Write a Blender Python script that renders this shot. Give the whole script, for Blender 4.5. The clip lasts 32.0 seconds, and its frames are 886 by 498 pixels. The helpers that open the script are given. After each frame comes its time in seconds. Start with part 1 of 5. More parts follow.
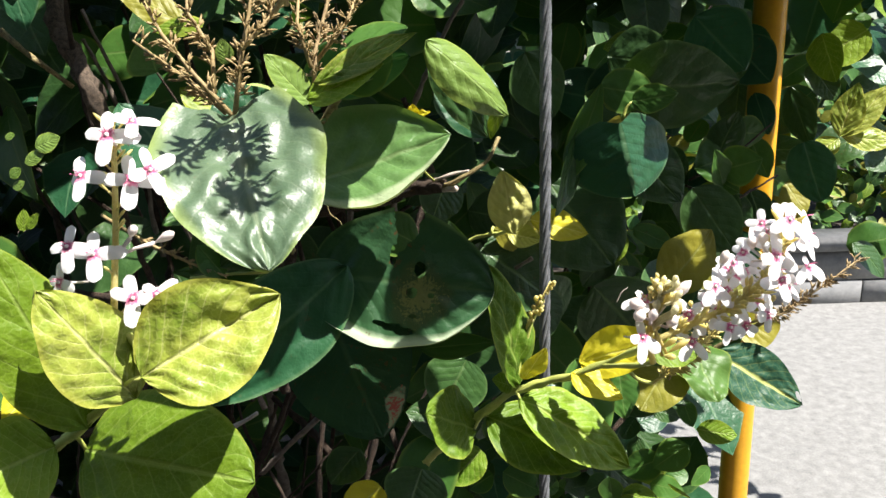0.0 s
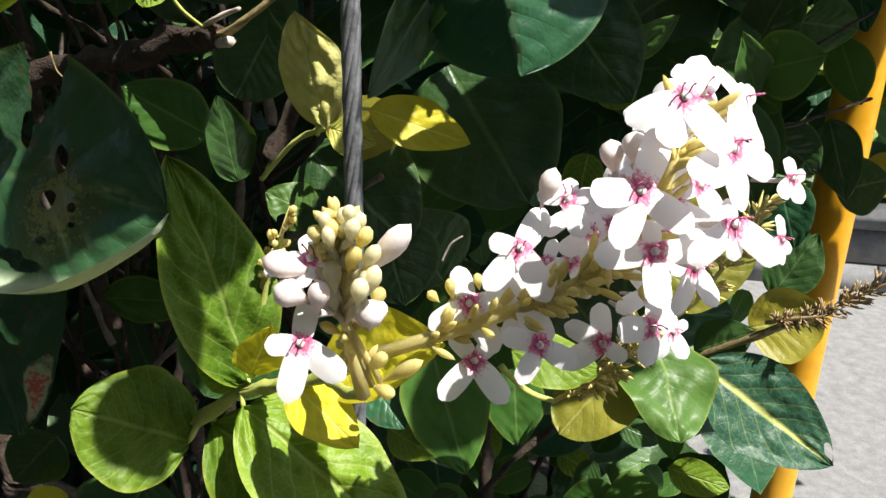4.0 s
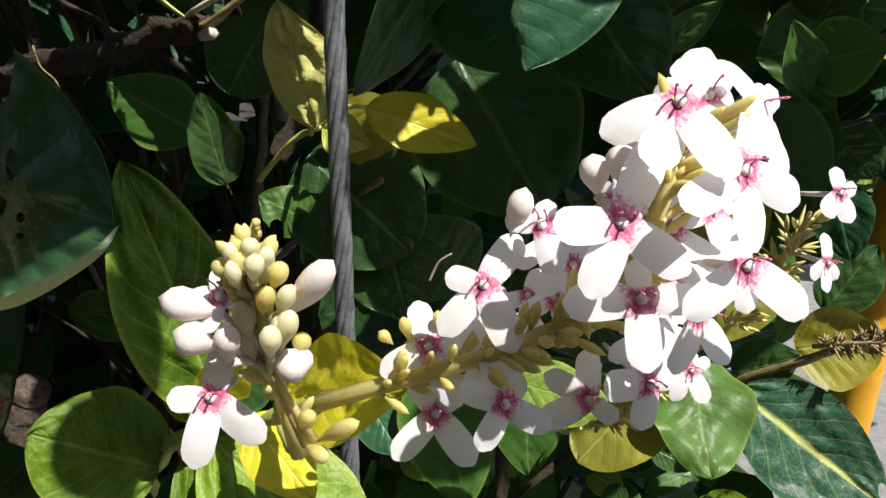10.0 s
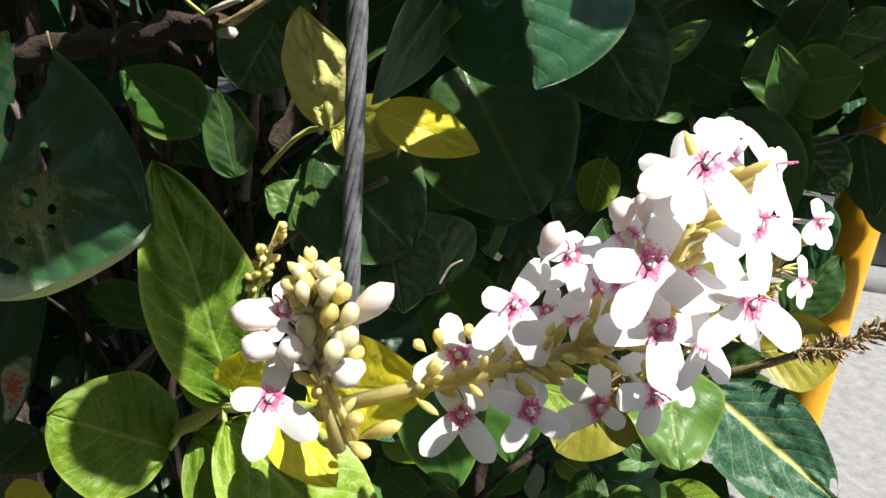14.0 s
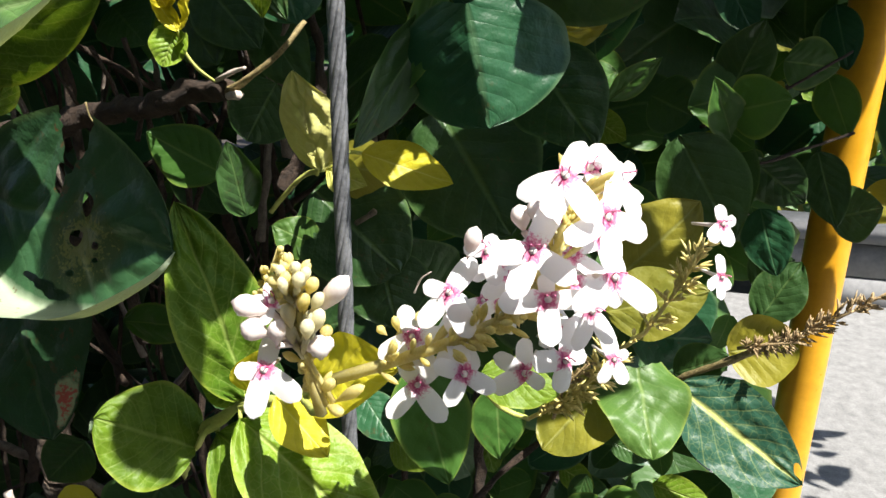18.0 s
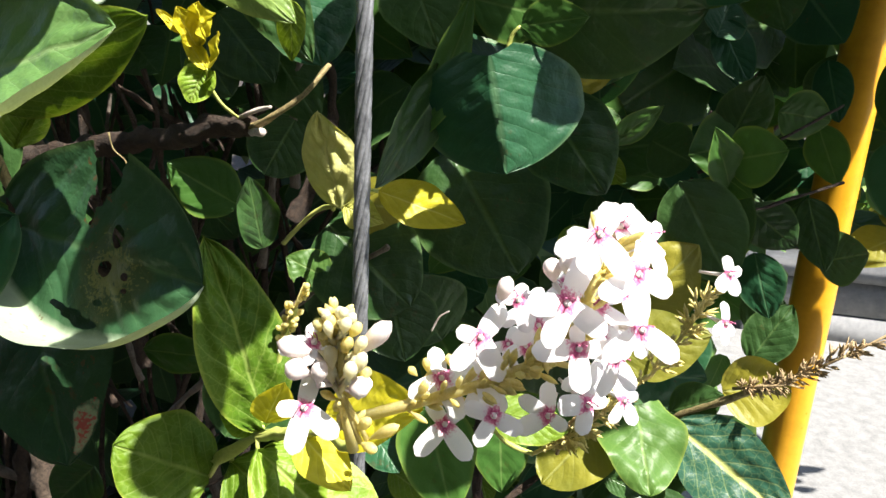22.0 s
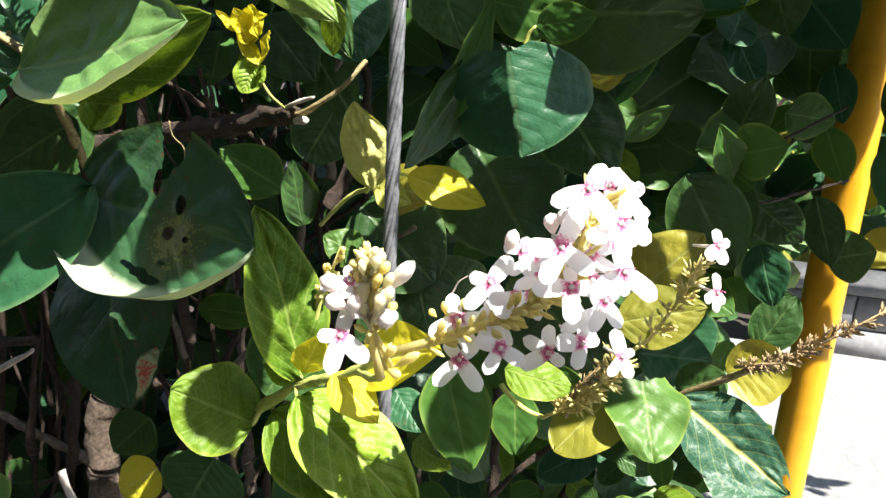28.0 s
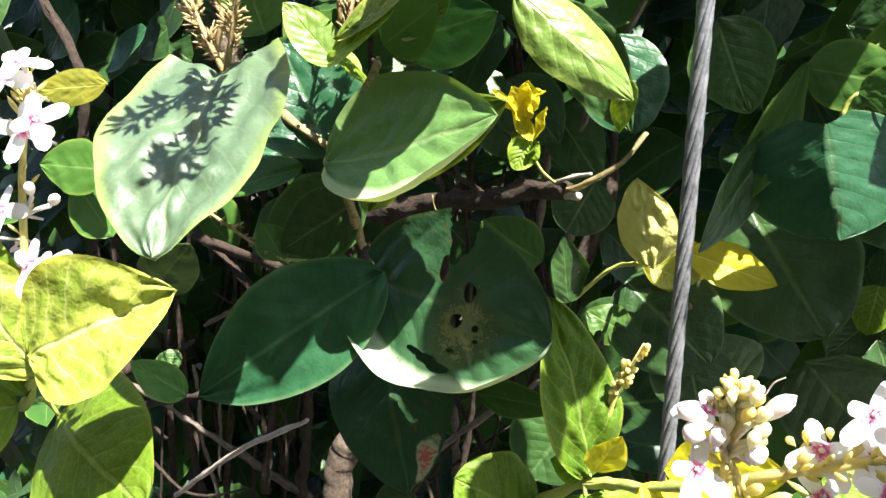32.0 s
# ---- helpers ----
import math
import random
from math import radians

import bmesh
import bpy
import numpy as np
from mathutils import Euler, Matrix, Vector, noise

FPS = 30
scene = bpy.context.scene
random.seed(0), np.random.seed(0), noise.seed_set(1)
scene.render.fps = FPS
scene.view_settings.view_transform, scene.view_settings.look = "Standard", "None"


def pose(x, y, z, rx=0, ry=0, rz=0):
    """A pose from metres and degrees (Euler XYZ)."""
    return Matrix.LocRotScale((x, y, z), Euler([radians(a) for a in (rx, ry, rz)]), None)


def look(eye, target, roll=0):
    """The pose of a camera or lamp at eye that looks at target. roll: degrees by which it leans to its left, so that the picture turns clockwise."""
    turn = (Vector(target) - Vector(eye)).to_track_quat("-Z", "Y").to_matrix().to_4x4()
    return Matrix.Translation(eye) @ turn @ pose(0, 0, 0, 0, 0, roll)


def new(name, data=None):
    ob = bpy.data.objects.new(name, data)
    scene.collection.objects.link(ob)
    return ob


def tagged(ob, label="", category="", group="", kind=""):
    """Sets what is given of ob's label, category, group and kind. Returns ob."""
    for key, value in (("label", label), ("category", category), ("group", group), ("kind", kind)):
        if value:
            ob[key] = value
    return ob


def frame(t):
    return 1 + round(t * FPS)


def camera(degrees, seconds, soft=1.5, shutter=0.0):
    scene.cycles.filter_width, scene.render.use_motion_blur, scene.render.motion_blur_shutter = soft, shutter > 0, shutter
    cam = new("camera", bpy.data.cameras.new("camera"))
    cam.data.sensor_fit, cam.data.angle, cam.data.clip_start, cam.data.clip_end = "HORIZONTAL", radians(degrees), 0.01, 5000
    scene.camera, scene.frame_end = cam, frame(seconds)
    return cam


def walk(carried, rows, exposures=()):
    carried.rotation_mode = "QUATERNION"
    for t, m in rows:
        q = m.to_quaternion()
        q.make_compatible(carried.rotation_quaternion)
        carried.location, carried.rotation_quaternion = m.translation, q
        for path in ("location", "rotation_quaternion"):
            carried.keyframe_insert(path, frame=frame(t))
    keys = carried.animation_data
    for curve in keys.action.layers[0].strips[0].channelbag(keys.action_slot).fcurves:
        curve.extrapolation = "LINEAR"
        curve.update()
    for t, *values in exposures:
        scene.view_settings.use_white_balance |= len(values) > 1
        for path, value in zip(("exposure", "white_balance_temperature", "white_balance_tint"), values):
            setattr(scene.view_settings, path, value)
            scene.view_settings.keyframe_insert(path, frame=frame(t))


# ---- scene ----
cam = camera(63.4, 32.0)
PATH = [
    (0.0, (0.0000, 0.0000, 1.3000), (-0.0042, 0.4840, 1.1745), -1.95),
    (0.5, (0.0450, 0.1398, 1.2586), (0.0609, 0.6226, 1.1294), -0.03),
    (1.0, (0.1202, 0.1959, 1.2196), (0.0866, 0.6722, 1.0709), 0.19),
    (1.5, (0.1996, 0.2225, 1.2202), (0.1299, 0.6917, 1.0619), -0.44),
    (2.0, (0.2192, 0.2574, 1.2213), (0.1524, 0.7236, 1.0532), -0.63),
    (2.5, (0.2090, 0.2700, 1.2100), (0.1293, 0.7424, 1.0420), 1.40),
    (3.0, (0.2096, 0.2805, 1.2107), (0.1240, 0.7449, 1.0463), 1.71),
    (5.5, (0.2221, 0.3081, 1.1939), (0.1131, 0.7622, 1.0154), 1.75),
    (6.0, (0.1961, 0.3320, 1.1856), (0.0554, 0.7756, 1.0026), 2.14),
    (6.5, (0.2011, 0.3460, 1.1838), (0.0613, 0.7896, 1.0006), 1.66),
    (7.0, (0.2191, 0.3543, 1.1858), (0.0951, 0.8028, 1.0029), 2.57),
    (7.5, (0.2284, 0.3545, 1.1896), (0.1055, 0.8030, 1.0059), 2.20),
    (8.0, (0.2268, 0.3488, 1.1919), (0.1117, 0.7997, 1.0091), 2.88),
    (8.5, (0.2261, 0.3460, 1.1934), (0.1038, 0.7956, 1.0121), 2.08),
    (9.0, (0.2183, 0.3437, 1.1940), (0.0972, 0.7936, 1.0125), 2.80),
    (9.5, (0.2254, 0.3472, 1.1981), (0.1053, 0.7993, 1.0215), 2.51),
    (10.0, (0.2335, 0.3379, 1.2069), (0.1107, 0.7909, 1.0346), 0.84),
    (10.5, (0.2483, 0.3376, 1.2158), (0.1318, 0.7923, 1.0436), -0.18),
    (11.0, (0.2480, 0.3203, 1.2138), (0.1403, 0.7775, 1.0425), 1.27),
    (11.5, (0.2408, 0.3068, 1.2199), (0.1307, 0.7614, 1.0431), 2.25),
    (12.0, (0.2459, 0.3028, 1.2261), (0.1325, 0.7564, 1.0491), 1.33),
    (12.5, (0.2430, 0.3013, 1.2203), (0.1258, 0.7557, 1.0478), 1.29),
    (13.0, (0.2272, 0.3035, 1.2295), (0.1293, 0.7594, 1.0489), 2.78),
    (13.5, (0.2294, 0.3124, 1.2183), (0.1219, 0.7671, 1.0402), 2.80),
    (14.0, (0.2158, 0.3168, 1.2255), (0.1193, 0.7711, 1.0403), 4.35),
    (14.5, (0.2269, 0.3083, 1.2163), (0.1172, 0.7655, 1.0463), 2.86),
    (16.5, (0.2373, 0.2927, 1.2183), (0.1294, 0.7496, 1.0464), 3.77),
    (17.0, (0.2485, 0.2763, 1.2286), (0.1392, 0.7359, 1.0649), 2.72),
    (17.5, (0.2512, 0.2652, 1.2409), (0.1465, 0.7243, 1.0728), 2.01),
    (18.0, (0.2596, 0.2581, 1.2374), (0.1427, 0.7174, 1.0782), 0.77),
    (18.5, (0.2512, 0.2569, 1.2466), (0.1385, 0.7158, 1.0831), 1.21),
    (19.0, (0.2496, 0.2489, 1.2432), (0.1306, 0.7099, 1.0905), 0.81),
    (19.5, (0.2471, 0.2548, 1.2497), (0.1301, 0.7151, 1.0933), 1.14),
    (20.0, (0.2466, 0.2517, 1.2480), (0.1283, 0.7135, 1.0973), 0.95),
    (20.5, (0.2428, 0.2546, 1.2449), (0.1255, 0.7165, 1.0938), 1.83),
    (21.0, (0.2457, 0.2487, 1.2427), (0.1333, 0.7113, 1.0901), 2.16),
    (21.5, (0.2466, 0.2405, 1.2478), (0.1336, 0.7051, 1.1014), 2.50),
    (22.0, (0.2415, 0.2409, 1.2509), (0.1353, 0.7081, 1.1078), 2.87),
    (22.5, (0.2466, 0.2446, 1.2564), (0.1343, 0.7107, 1.1142), 2.71),
    (23.0, (0.2485, 0.2386, 1.2568), (0.1323, 0.7046, 1.1176), 2.54),
    (23.5, (0.2433, 0.2347, 1.2557), (0.1294, 0.7027, 1.1215), 2.62),
    (24.0, (0.2518, 0.2264, 1.2583), (0.1448, 0.6959, 1.1238), 2.88),
    (24.5, (0.2507, 0.2243, 1.2609), (0.1471, 0.6947, 1.1265), 2.47),
    (26.5, (0.2512, 0.2202, 1.2581), (0.1465, 0.6917, 1.1289), 2.77),
    (27.0, (0.2514, 0.2203, 1.2590), (0.1434, 0.6920, 1.1331), 2.80),
    (27.5, (0.2558, 0.2134, 1.2443), (0.1467, 0.6825, 1.1101), 3.53),
    (28.0, (0.2625, 0.1855, 1.2398), (0.1350, 0.6499, 1.1054), 3.19),
    (28.5, (0.2589, 0.1775, 1.2359), (0.1192, 0.6372, 1.0977), 3.07),
    (29.0, (0.2555, 0.1715, 1.2416), (0.1024, 0.6282, 1.1072), 2.34),
    (29.5, (0.2540, 0.1660, 1.2531), (0.0835, 0.6175, 1.1223), 1.87),
    (30.0, (0.2524, 0.1543, 1.2464), (0.0938, 0.6088, 1.1112), 2.52),
    (30.5, (0.2539, 0.1798, 1.2398), (0.1077, 0.6370, 1.0998), 2.27),
    (31.0, (0.2608, 0.1868, 1.2403), (0.1062, 0.6424, 1.1042), 1.94),
    (31.2, (0.2560, 0.1823, 1.2515), (0.0745, 0.6267, 1.1116), 1.39),
    (31.5, (0.2227, 0.1763, 1.2586), (-0.0031, 0.6029, 1.1279), 0.28),
    (32.0, (0.1704, 0.1848, 1.2716), (-0.0613, 0.6109, 1.1501), 0.11),
]
walk(cam, [(t, look(eye, target, roll)) for t, eye, target, roll in PATH], exposures=[(0.0, 1.4), (2.0, 1.25), (3.5, 1.1), (6.0, 0.92), (8.0, 0.58), (9.5, 0.65), (12.0, 1.0), (18.0, 1.34), (21.0, 1.6), (24.0, 1.70), (28.0, 1.87), (31.0, 2.19), (32.0, 2.15)])

# ---- light ----
SUN_DIR = Vector((0.44, -0.24, 0.87)).normalized()
world = bpy.data.worlds.new("world")
scene.world = world
world.use_nodes = True
wn = world.node_tree
sky = wn.nodes.new("ShaderNodeTexSky")
sky.sky_type = "NISHITA"
sky.sun_disc = False
sky.sun_elevation = math.asin(SUN_DIR.z)
sky.sun_rotation = math.atan2(SUN_DIR.x, SUN_DIR.y)
wn.links.new(sky.outputs[0], wn.nodes["Background"].inputs[0])
wn.nodes["Background"].inputs[1].default_value = 0.075
sun = new("sun", bpy.data.lights.new("sun", "SUN"))
sun.data.energy = 5.0
sun.data.angle = radians(0.55)
sun.data.color = (1.0, 0.95, 0.88)
sun.matrix_world = look(SUN_DIR * 8, (0, 0, 0))


# ---- materials ----
def nodes_of(name):
    m = bpy.data.materials.new(name)
    m.use_nodes = True
    t = m.node_tree
    return m, t, t.nodes["Principled BSDF"], t.nodes["Material Output"]


def math_node(t, op, a, b=None, c=None):
    n = t.nodes.new("ShaderNodeMath")
    n.operation = op
    for i, v in enumerate((a, b, c)):
        if v is None:
            continue
        if isinstance(v, (int, float)):
            n.inputs[i].default_value = v
        else:
            t.links.new(v, n.inputs[i])
    return n.outputs[0]


def ramp(t, fac, stops):
    n = t.nodes.new("ShaderNodeValToRGB")
    t.links.new(fac, n.inputs[0])
    el = n.color_ramp.elements
    for i, (p, c) in enumerate(stops):
        e = el[i] if i < 2 else el.new(p)
        e.position = p
        e.color = (*c, 1)
    return n.outputs[0]


def mix(t, fac, a, b, kind="MIX"):
    n = t.nodes.new("ShaderNodeMix")
    n.data_type = "RGBA"
    n.blend_type = kind
    for i, v in ((0, fac), (6, a), (7, b)):
        if isinstance(v, (int, float)):
            n.inputs[i].default_value = v
        elif isinstance(v, tuple):
            n.inputs[i].default_value = (*v, 1)
        else:
            t.links.new(v, n.inputs[i])
    return n.outputs[2]


def noise_of(t, scale, detail=4, rough=0.55, coord="Object"):
    c = t.nodes.new("ShaderNodeTexCoord")
    n = t.nodes.new("ShaderNodeTexNoise")
    n.inputs["Scale"].default_value = scale
    n.inputs["Detail"].default_value = detail
    n.inputs["Roughness"].default_value = rough
    t.links.new(c.outputs[coord], n.inputs["Vector"])
    return n.outputs["Fac"]


def bump_of(t, height, strength, dist):
    b = t.nodes.new("ShaderNodeBump")
    b.inputs["Strength"].default_value = strength
    b.inputs["Distance"].default_value = dist
    t.links.new(height, b.inputs["Height"])
    return b.outputs[0]


def leaf_material(name, dark, light, vein, gloss=0.35, trans=0.3, spots=0.0, edge=None, edge_at=0.80, spec=0.42, patch=None, rib=0.06, low=None, veins=0.16, relief=0.42):
    """A leaf: UV x runs from base to tip, y from one edge (0) to the other (1)."""
    m, t, p, out = nodes_of(name)
    uv = t.nodes.new("ShaderNodeUVMap")
    sep = t.nodes.new("ShaderNodeSeparateXYZ")
    t.links.new(uv.outputs[0], sep.inputs[0])
    s, v = sep.outputs[0], sep.outputs[1]
    across = math_node(t, "ABSOLUTE", math_node(t, "MULTIPLY_ADD", v, 2.0, -1.0))
    wob = noise_of(t, 45, 2)
    ph = math_node(t, "MULTIPLY_ADD", across, -0.34, s)
    ph = math_node(t, "ADD", ph, math_node(t, "MULTIPLY", wob, 0.06))
    saw = math_node(t, "PINGPONG", math_node(t, "MULTIPLY", ph, 7.0), 0.5)
    lateral = ramp(t, saw, [(0.0, (1, 1, 1)), (0.075, (0, 0, 0))])
    mid = ramp(t, across, [(0.25 * rib, (1, 1, 1)), (rib, (0, 0, 0))])
    net = t.nodes.new("ShaderNodeTexVoronoi")
    net.feature = "DISTANCE_TO_EDGE"
    net.inputs["Scale"].default_value = 170
    co = t.nodes.new("ShaderNodeTexCoord")
    t.links.new(co.outputs["Object"], net.inputs["Vector"])
    fine = ramp(t, net.outputs["Distance"], [(0.0, (1, 1, 1)), (0.07, (0, 0, 0))])
    info = t.nodes.new("ShaderNodeObjectInfo")
    big = noise_of(t, 26, 5, 0.6)
    fac = math_node(t, "MULTIPLY_ADD", info.outputs["Random"], 0.35, math_node(t, "MULTIPLY", big, 0.75))
    col = ramp(t, fac, [(0.25, dark), (0.75, light)])
    col = mix(t, math_node(t, "MULTIPLY", lateral, veins), col, vein)
    col = mix(t, math_node(t, "MULTIPLY", fine, veins * 0.6), col, vein)
    col = mix(t, math_node(t, "MULTIPLY", mid, 0.75), col, vein)
    if edge:
        rim = ramp(t, across, [(edge_at, (0, 0, 0)), (0.99, (1, 1, 1))])
        col = mix(t, math_node(t, "MULTIPLY", rim, 0.6), col, edge)
    # low: pale band along one edge, sunlight on the rim put into the colour
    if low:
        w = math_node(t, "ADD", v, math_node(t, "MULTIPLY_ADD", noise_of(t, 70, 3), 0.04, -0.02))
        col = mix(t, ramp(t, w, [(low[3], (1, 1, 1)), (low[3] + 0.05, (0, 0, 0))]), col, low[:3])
    if spots:
        sp = noise_of(t, 120, 3, 0.7)
        zone = noise_of(t, 18, 2)
        k = math_node(t, "MULTIPLY", ramp(t, sp, [(0.60, (0, 0, 0)), (0.66, (1, 1, 1))]), ramp(t, zone, [(0.5, (0, 0, 0)), (0.62, (1, 1, 1))]))
        col = mix(t, math_node(t, "MULTIPLY", k, spots), col, (0.10, 0.055, 0.02))
    if patch:
        ps, pv, size, skin, core = patch
        ds = math_node(t, "MULTIPLY", math_node(t, "SUBTRACT", s, ps), 1.0)
        dv = math_node(t, "MULTIPLY", math_node(t, "SUBTRACT", v, pv), 0.8)
        dist = math_node(t, "SQRT", math_node(t, "ADD", math_node(t, "MULTIPLY", ds, ds), math_node(t, "MULTIPLY", dv, dv)))
        dist = math_node(t, "ADD", dist, math_node(t, "MULTIPLY_ADD", noise_of(t, 90, 4), 0.16, -0.08))
        col = mix(t, ramp(t, dist, [(size, (1, 1, 1)), (size * 1.25, (0, 0, 0))]), col, skin)
        red = math_node(t, "ADD", dist, math_node(t, "MULTIPLY_ADD", noise_of(t, 420, 4, 0.7), 0.5, -0.25))
        col = mix(t, ramp(t, red, [(size * 0.5, (1, 1, 1)), (size * 0.7, (0, 0, 0))]), col, core)
    t.links.new(col, p.inputs["Base Color"])
    rg = noise_of(t, 90, 3)
    t.links.new(math_node(t, "MULTIPLY_ADD", rg, 0.22, gloss - 0.08), p.inputs["Roughness"])
    p.inputs["Specular IOR Level"].default_value = spec
    quilt = math_node(t, "MULTIPLY", math_node(t, "SQRT", saw), math_node(t, "MULTIPLY_ADD", across, -0.9, 1.1))
    h = math_node(t, "ADD", quilt, math_node(t, "MULTIPLY", noise_of(t, 42, 4), 4.5))
    h = math_node(t, "SUBTRACT", h, math_node(t, "MULTIPLY", mid, 0.7))
    t.links.new(bump_of(t, h, relief, 0.0018), p.inputs["Normal"])
    tr = t.nodes.new("ShaderNodeBsdfTranslucent")
    t.links.new(mix(t, 1.0, col, (1.0, 0.95, 0.35), "MULTIPLY"), tr.inputs[0])
    ms = t.nodes.new("ShaderNodeMixShader")
    ms.inputs[0].default_value = trans
    t.links.new(p.outputs[0], ms.inputs[1])
    t.links.new(tr.outputs[0], ms.inputs[2])
    t.links.new(ms.outputs[0], out.inputs[0])
    return m


LEAF = {
    "dark": leaf_material("dark_green_leaf", (0.020, 0.056, 0.016), (0.044, 0.105, 0.026), (0.09, 0.16, 0.05), 0.36, 0.18, spec=0.45, relief=0.42, edge=(0.11, 0.19, 0.06), edge_at=0.91, spots=0.35),
    "blue": leaf_material("blue_green_leaf", (0.012, 0.060, 0.028), (0.030, 0.110, 0.044), (0.08, 0.17, 0.08), 0.36, 0.18, spec=0.36, relief=0.36, veins=0.08, edge=(0.12, 0.20, 0.09), edge_at=0.91, spots=0.35),
    "mid": leaf_material("mid_green_leaf", (0.035, 0.105, 0.018), (0.07, 0.17, 0.03), (0.13, 0.22, 0.06), 0.40, 0.24, spec=0.38, veins=0.10, relief=0.20, edge=(0.20, 0.28, 0.05), edge_at=0.86, spots=0.3),
    "big": leaf_material("large_glossy_leaf", (0.034, 0.080, 0.036), (0.100, 0.155, 0.085), (0.22, 0.28, 0.17), 0.40, 0.15, edge=(0.26, 0.34, 0.07), spec=0.7, relief=0.35),
    "lime": leaf_material("lime_green_leaf", (0.095, 0.195, 0.010), (0.21, 0.32, 0.022), (0.34, 0.42, 0.11), 0.46, 0.25, edge=(0.30, 0.38, 0.05), spec=0.36, veins=0.52, relief=0.6),
    "chartreuse": leaf_material("yellow_green_leaf", (0.10, 0.19, 0.010), (0.34, 0.36, 0.03), (0.45, 0.48, 0.14), 0.45, 0.28, edge=(0.40, 0.42, 0.06), spec=0.35, veins=0.3, relief=0.5),
    "fresh": leaf_material("fresh_green_leaf", (0.065, 0.145, 0.010), (0.15, 0.24, 0.016), (0.26, 0.35, 0.08), 0.48, 0.30, edge=(0.30, 0.36, 0.05), edge_at=0.9, spec=0.28, veins=0.42, relief=0.6),
    "gloss": leaf_material("shiny_green_leaf", (0.036, 0.095, 0.018), (0.085, 0.175, 0.032), (0.18, 0.27, 0.08), 0.44, 0.2, spec=0.38, veins=0.25, relief=0.25, edge=(0.24, 0.30, 0.06), edge_at=0.92),
    # sunlit yellow and shaded green are both put into this leaf's colour
    "sunny": leaf_material("painted_sun_leaf", (0.10, 0.22, 0.012), (0.46, 0.47, 0.09), (0.60, 0.60, 0.24), 0.38, 0.24, edge=(0.48, 0.46, 0.08), spec=0.45, veins=0.4, relief=0.6),
    "olive": leaf_material("olive_leaf", (0.15, 0.165, 0.020), (0.32, 0.29, 0.030), (0.32, 0.33, 0.09), 0.45, 0.3),
    "yellow": leaf_material("yellow_leaf", (0.56, 0.49, 0.015), (0.80, 0.72, 0.06), (0.80, 0.74, 0.20), 0.42, 0.34),
    "wilting": leaf_material("wilting_yellow_leaf", (0.44, 0.46, 0.06), (0.72, 0.70, 0.26), (0.74, 0.70, 0.30), 0.42, 0.25, spots=0.3, veins=0.3, relief=0.6),
    "ribbed": leaf_material("pale_ribbed_leaf", (0.012, 0.05, 0.032), (0.026, 0.085, 0.05), (0.55, 0.58, 0.18), 0.42, 0.12, spec=0.22, rib=0.10),
    "pale": leaf_material("pale_green_leaf", (0.085, 0.17, 0.022), (0.17, 0.26, 0.055), (0.24, 0.33, 0.09), 0.34, 0.18, spec=0.6, edge=(0.30, 0.38, 0.07)),
    "rotten": leaf_material("rotten_leaf", (0.014, 0.045, 0.02), (0.028, 0.08, 0.032), (0.06, 0.12, 0.05), 0.42, 0.12, spots=0.85, spec=0.3, patch=(0.84, 0.84, 0.10, (0.34, 0.40, 0.25), (0.48, 0.11, 0.085))),
    # low paints the lower rim as if the sun caught it
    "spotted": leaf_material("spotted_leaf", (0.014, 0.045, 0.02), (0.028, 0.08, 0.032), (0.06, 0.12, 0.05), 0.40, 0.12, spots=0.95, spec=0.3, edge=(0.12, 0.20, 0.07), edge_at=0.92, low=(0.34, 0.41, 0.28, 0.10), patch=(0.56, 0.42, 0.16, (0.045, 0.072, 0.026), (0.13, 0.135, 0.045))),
    # the pale low margin is a painted band of sunlight
    "dish": leaf_material("sunlit_margin_leaf", (0.075, 0.175, 0.042), (0.145, 0.260, 0.085), (0.20, 0.30, 0.12), 0.34, 0.22, spec=0.6, low=(0.36, 0.44, 0.26, 0.17), edge=(0.18, 0.26, 0.09), edge_at=0.84),
}


def plain_material(name, a, b, scale, rough=0.6, bump=0.4, dist=0.001, trans=0.0, metal=0.0):
    m, t, p, out = nodes_of(name)
    big = noise_of(t, scale, 6, 0.65)
    small = noise_of(t, scale * 6, 4, 0.6)
    f = math_node(t, "MULTIPLY_ADD", small, 0.4, math_node(t, "MULTIPLY", big, 0.6))
    col = ramp(t, f, [(0.35, a), (0.65, b)])
    t.links.new(col, p.inputs["Base Color"])
    p.inputs["Metallic"].default_value = metal
    t.links.new(math_node(t, "MULTIPLY_ADD", small, 0.25, rough - 0.12), p.inputs["Roughness"])
    if bump:
        t.links.new(bump_of(t, f, bump, dist), p.inputs["Normal"])
    if trans:
        tr = t.nodes.new("ShaderNodeBsdfTranslucent")
        t.links.new(col, tr.inputs[0])
        ms = t.nodes.new("ShaderNodeMixShader")
        ms.inputs[0].default_value = trans
        t.links.new(p.outputs[0], ms.inputs[1])
        t.links.new(tr.outputs[0], ms.inputs[2])
        t.links.new(ms.outputs[0], out.inputs[0])
    return m


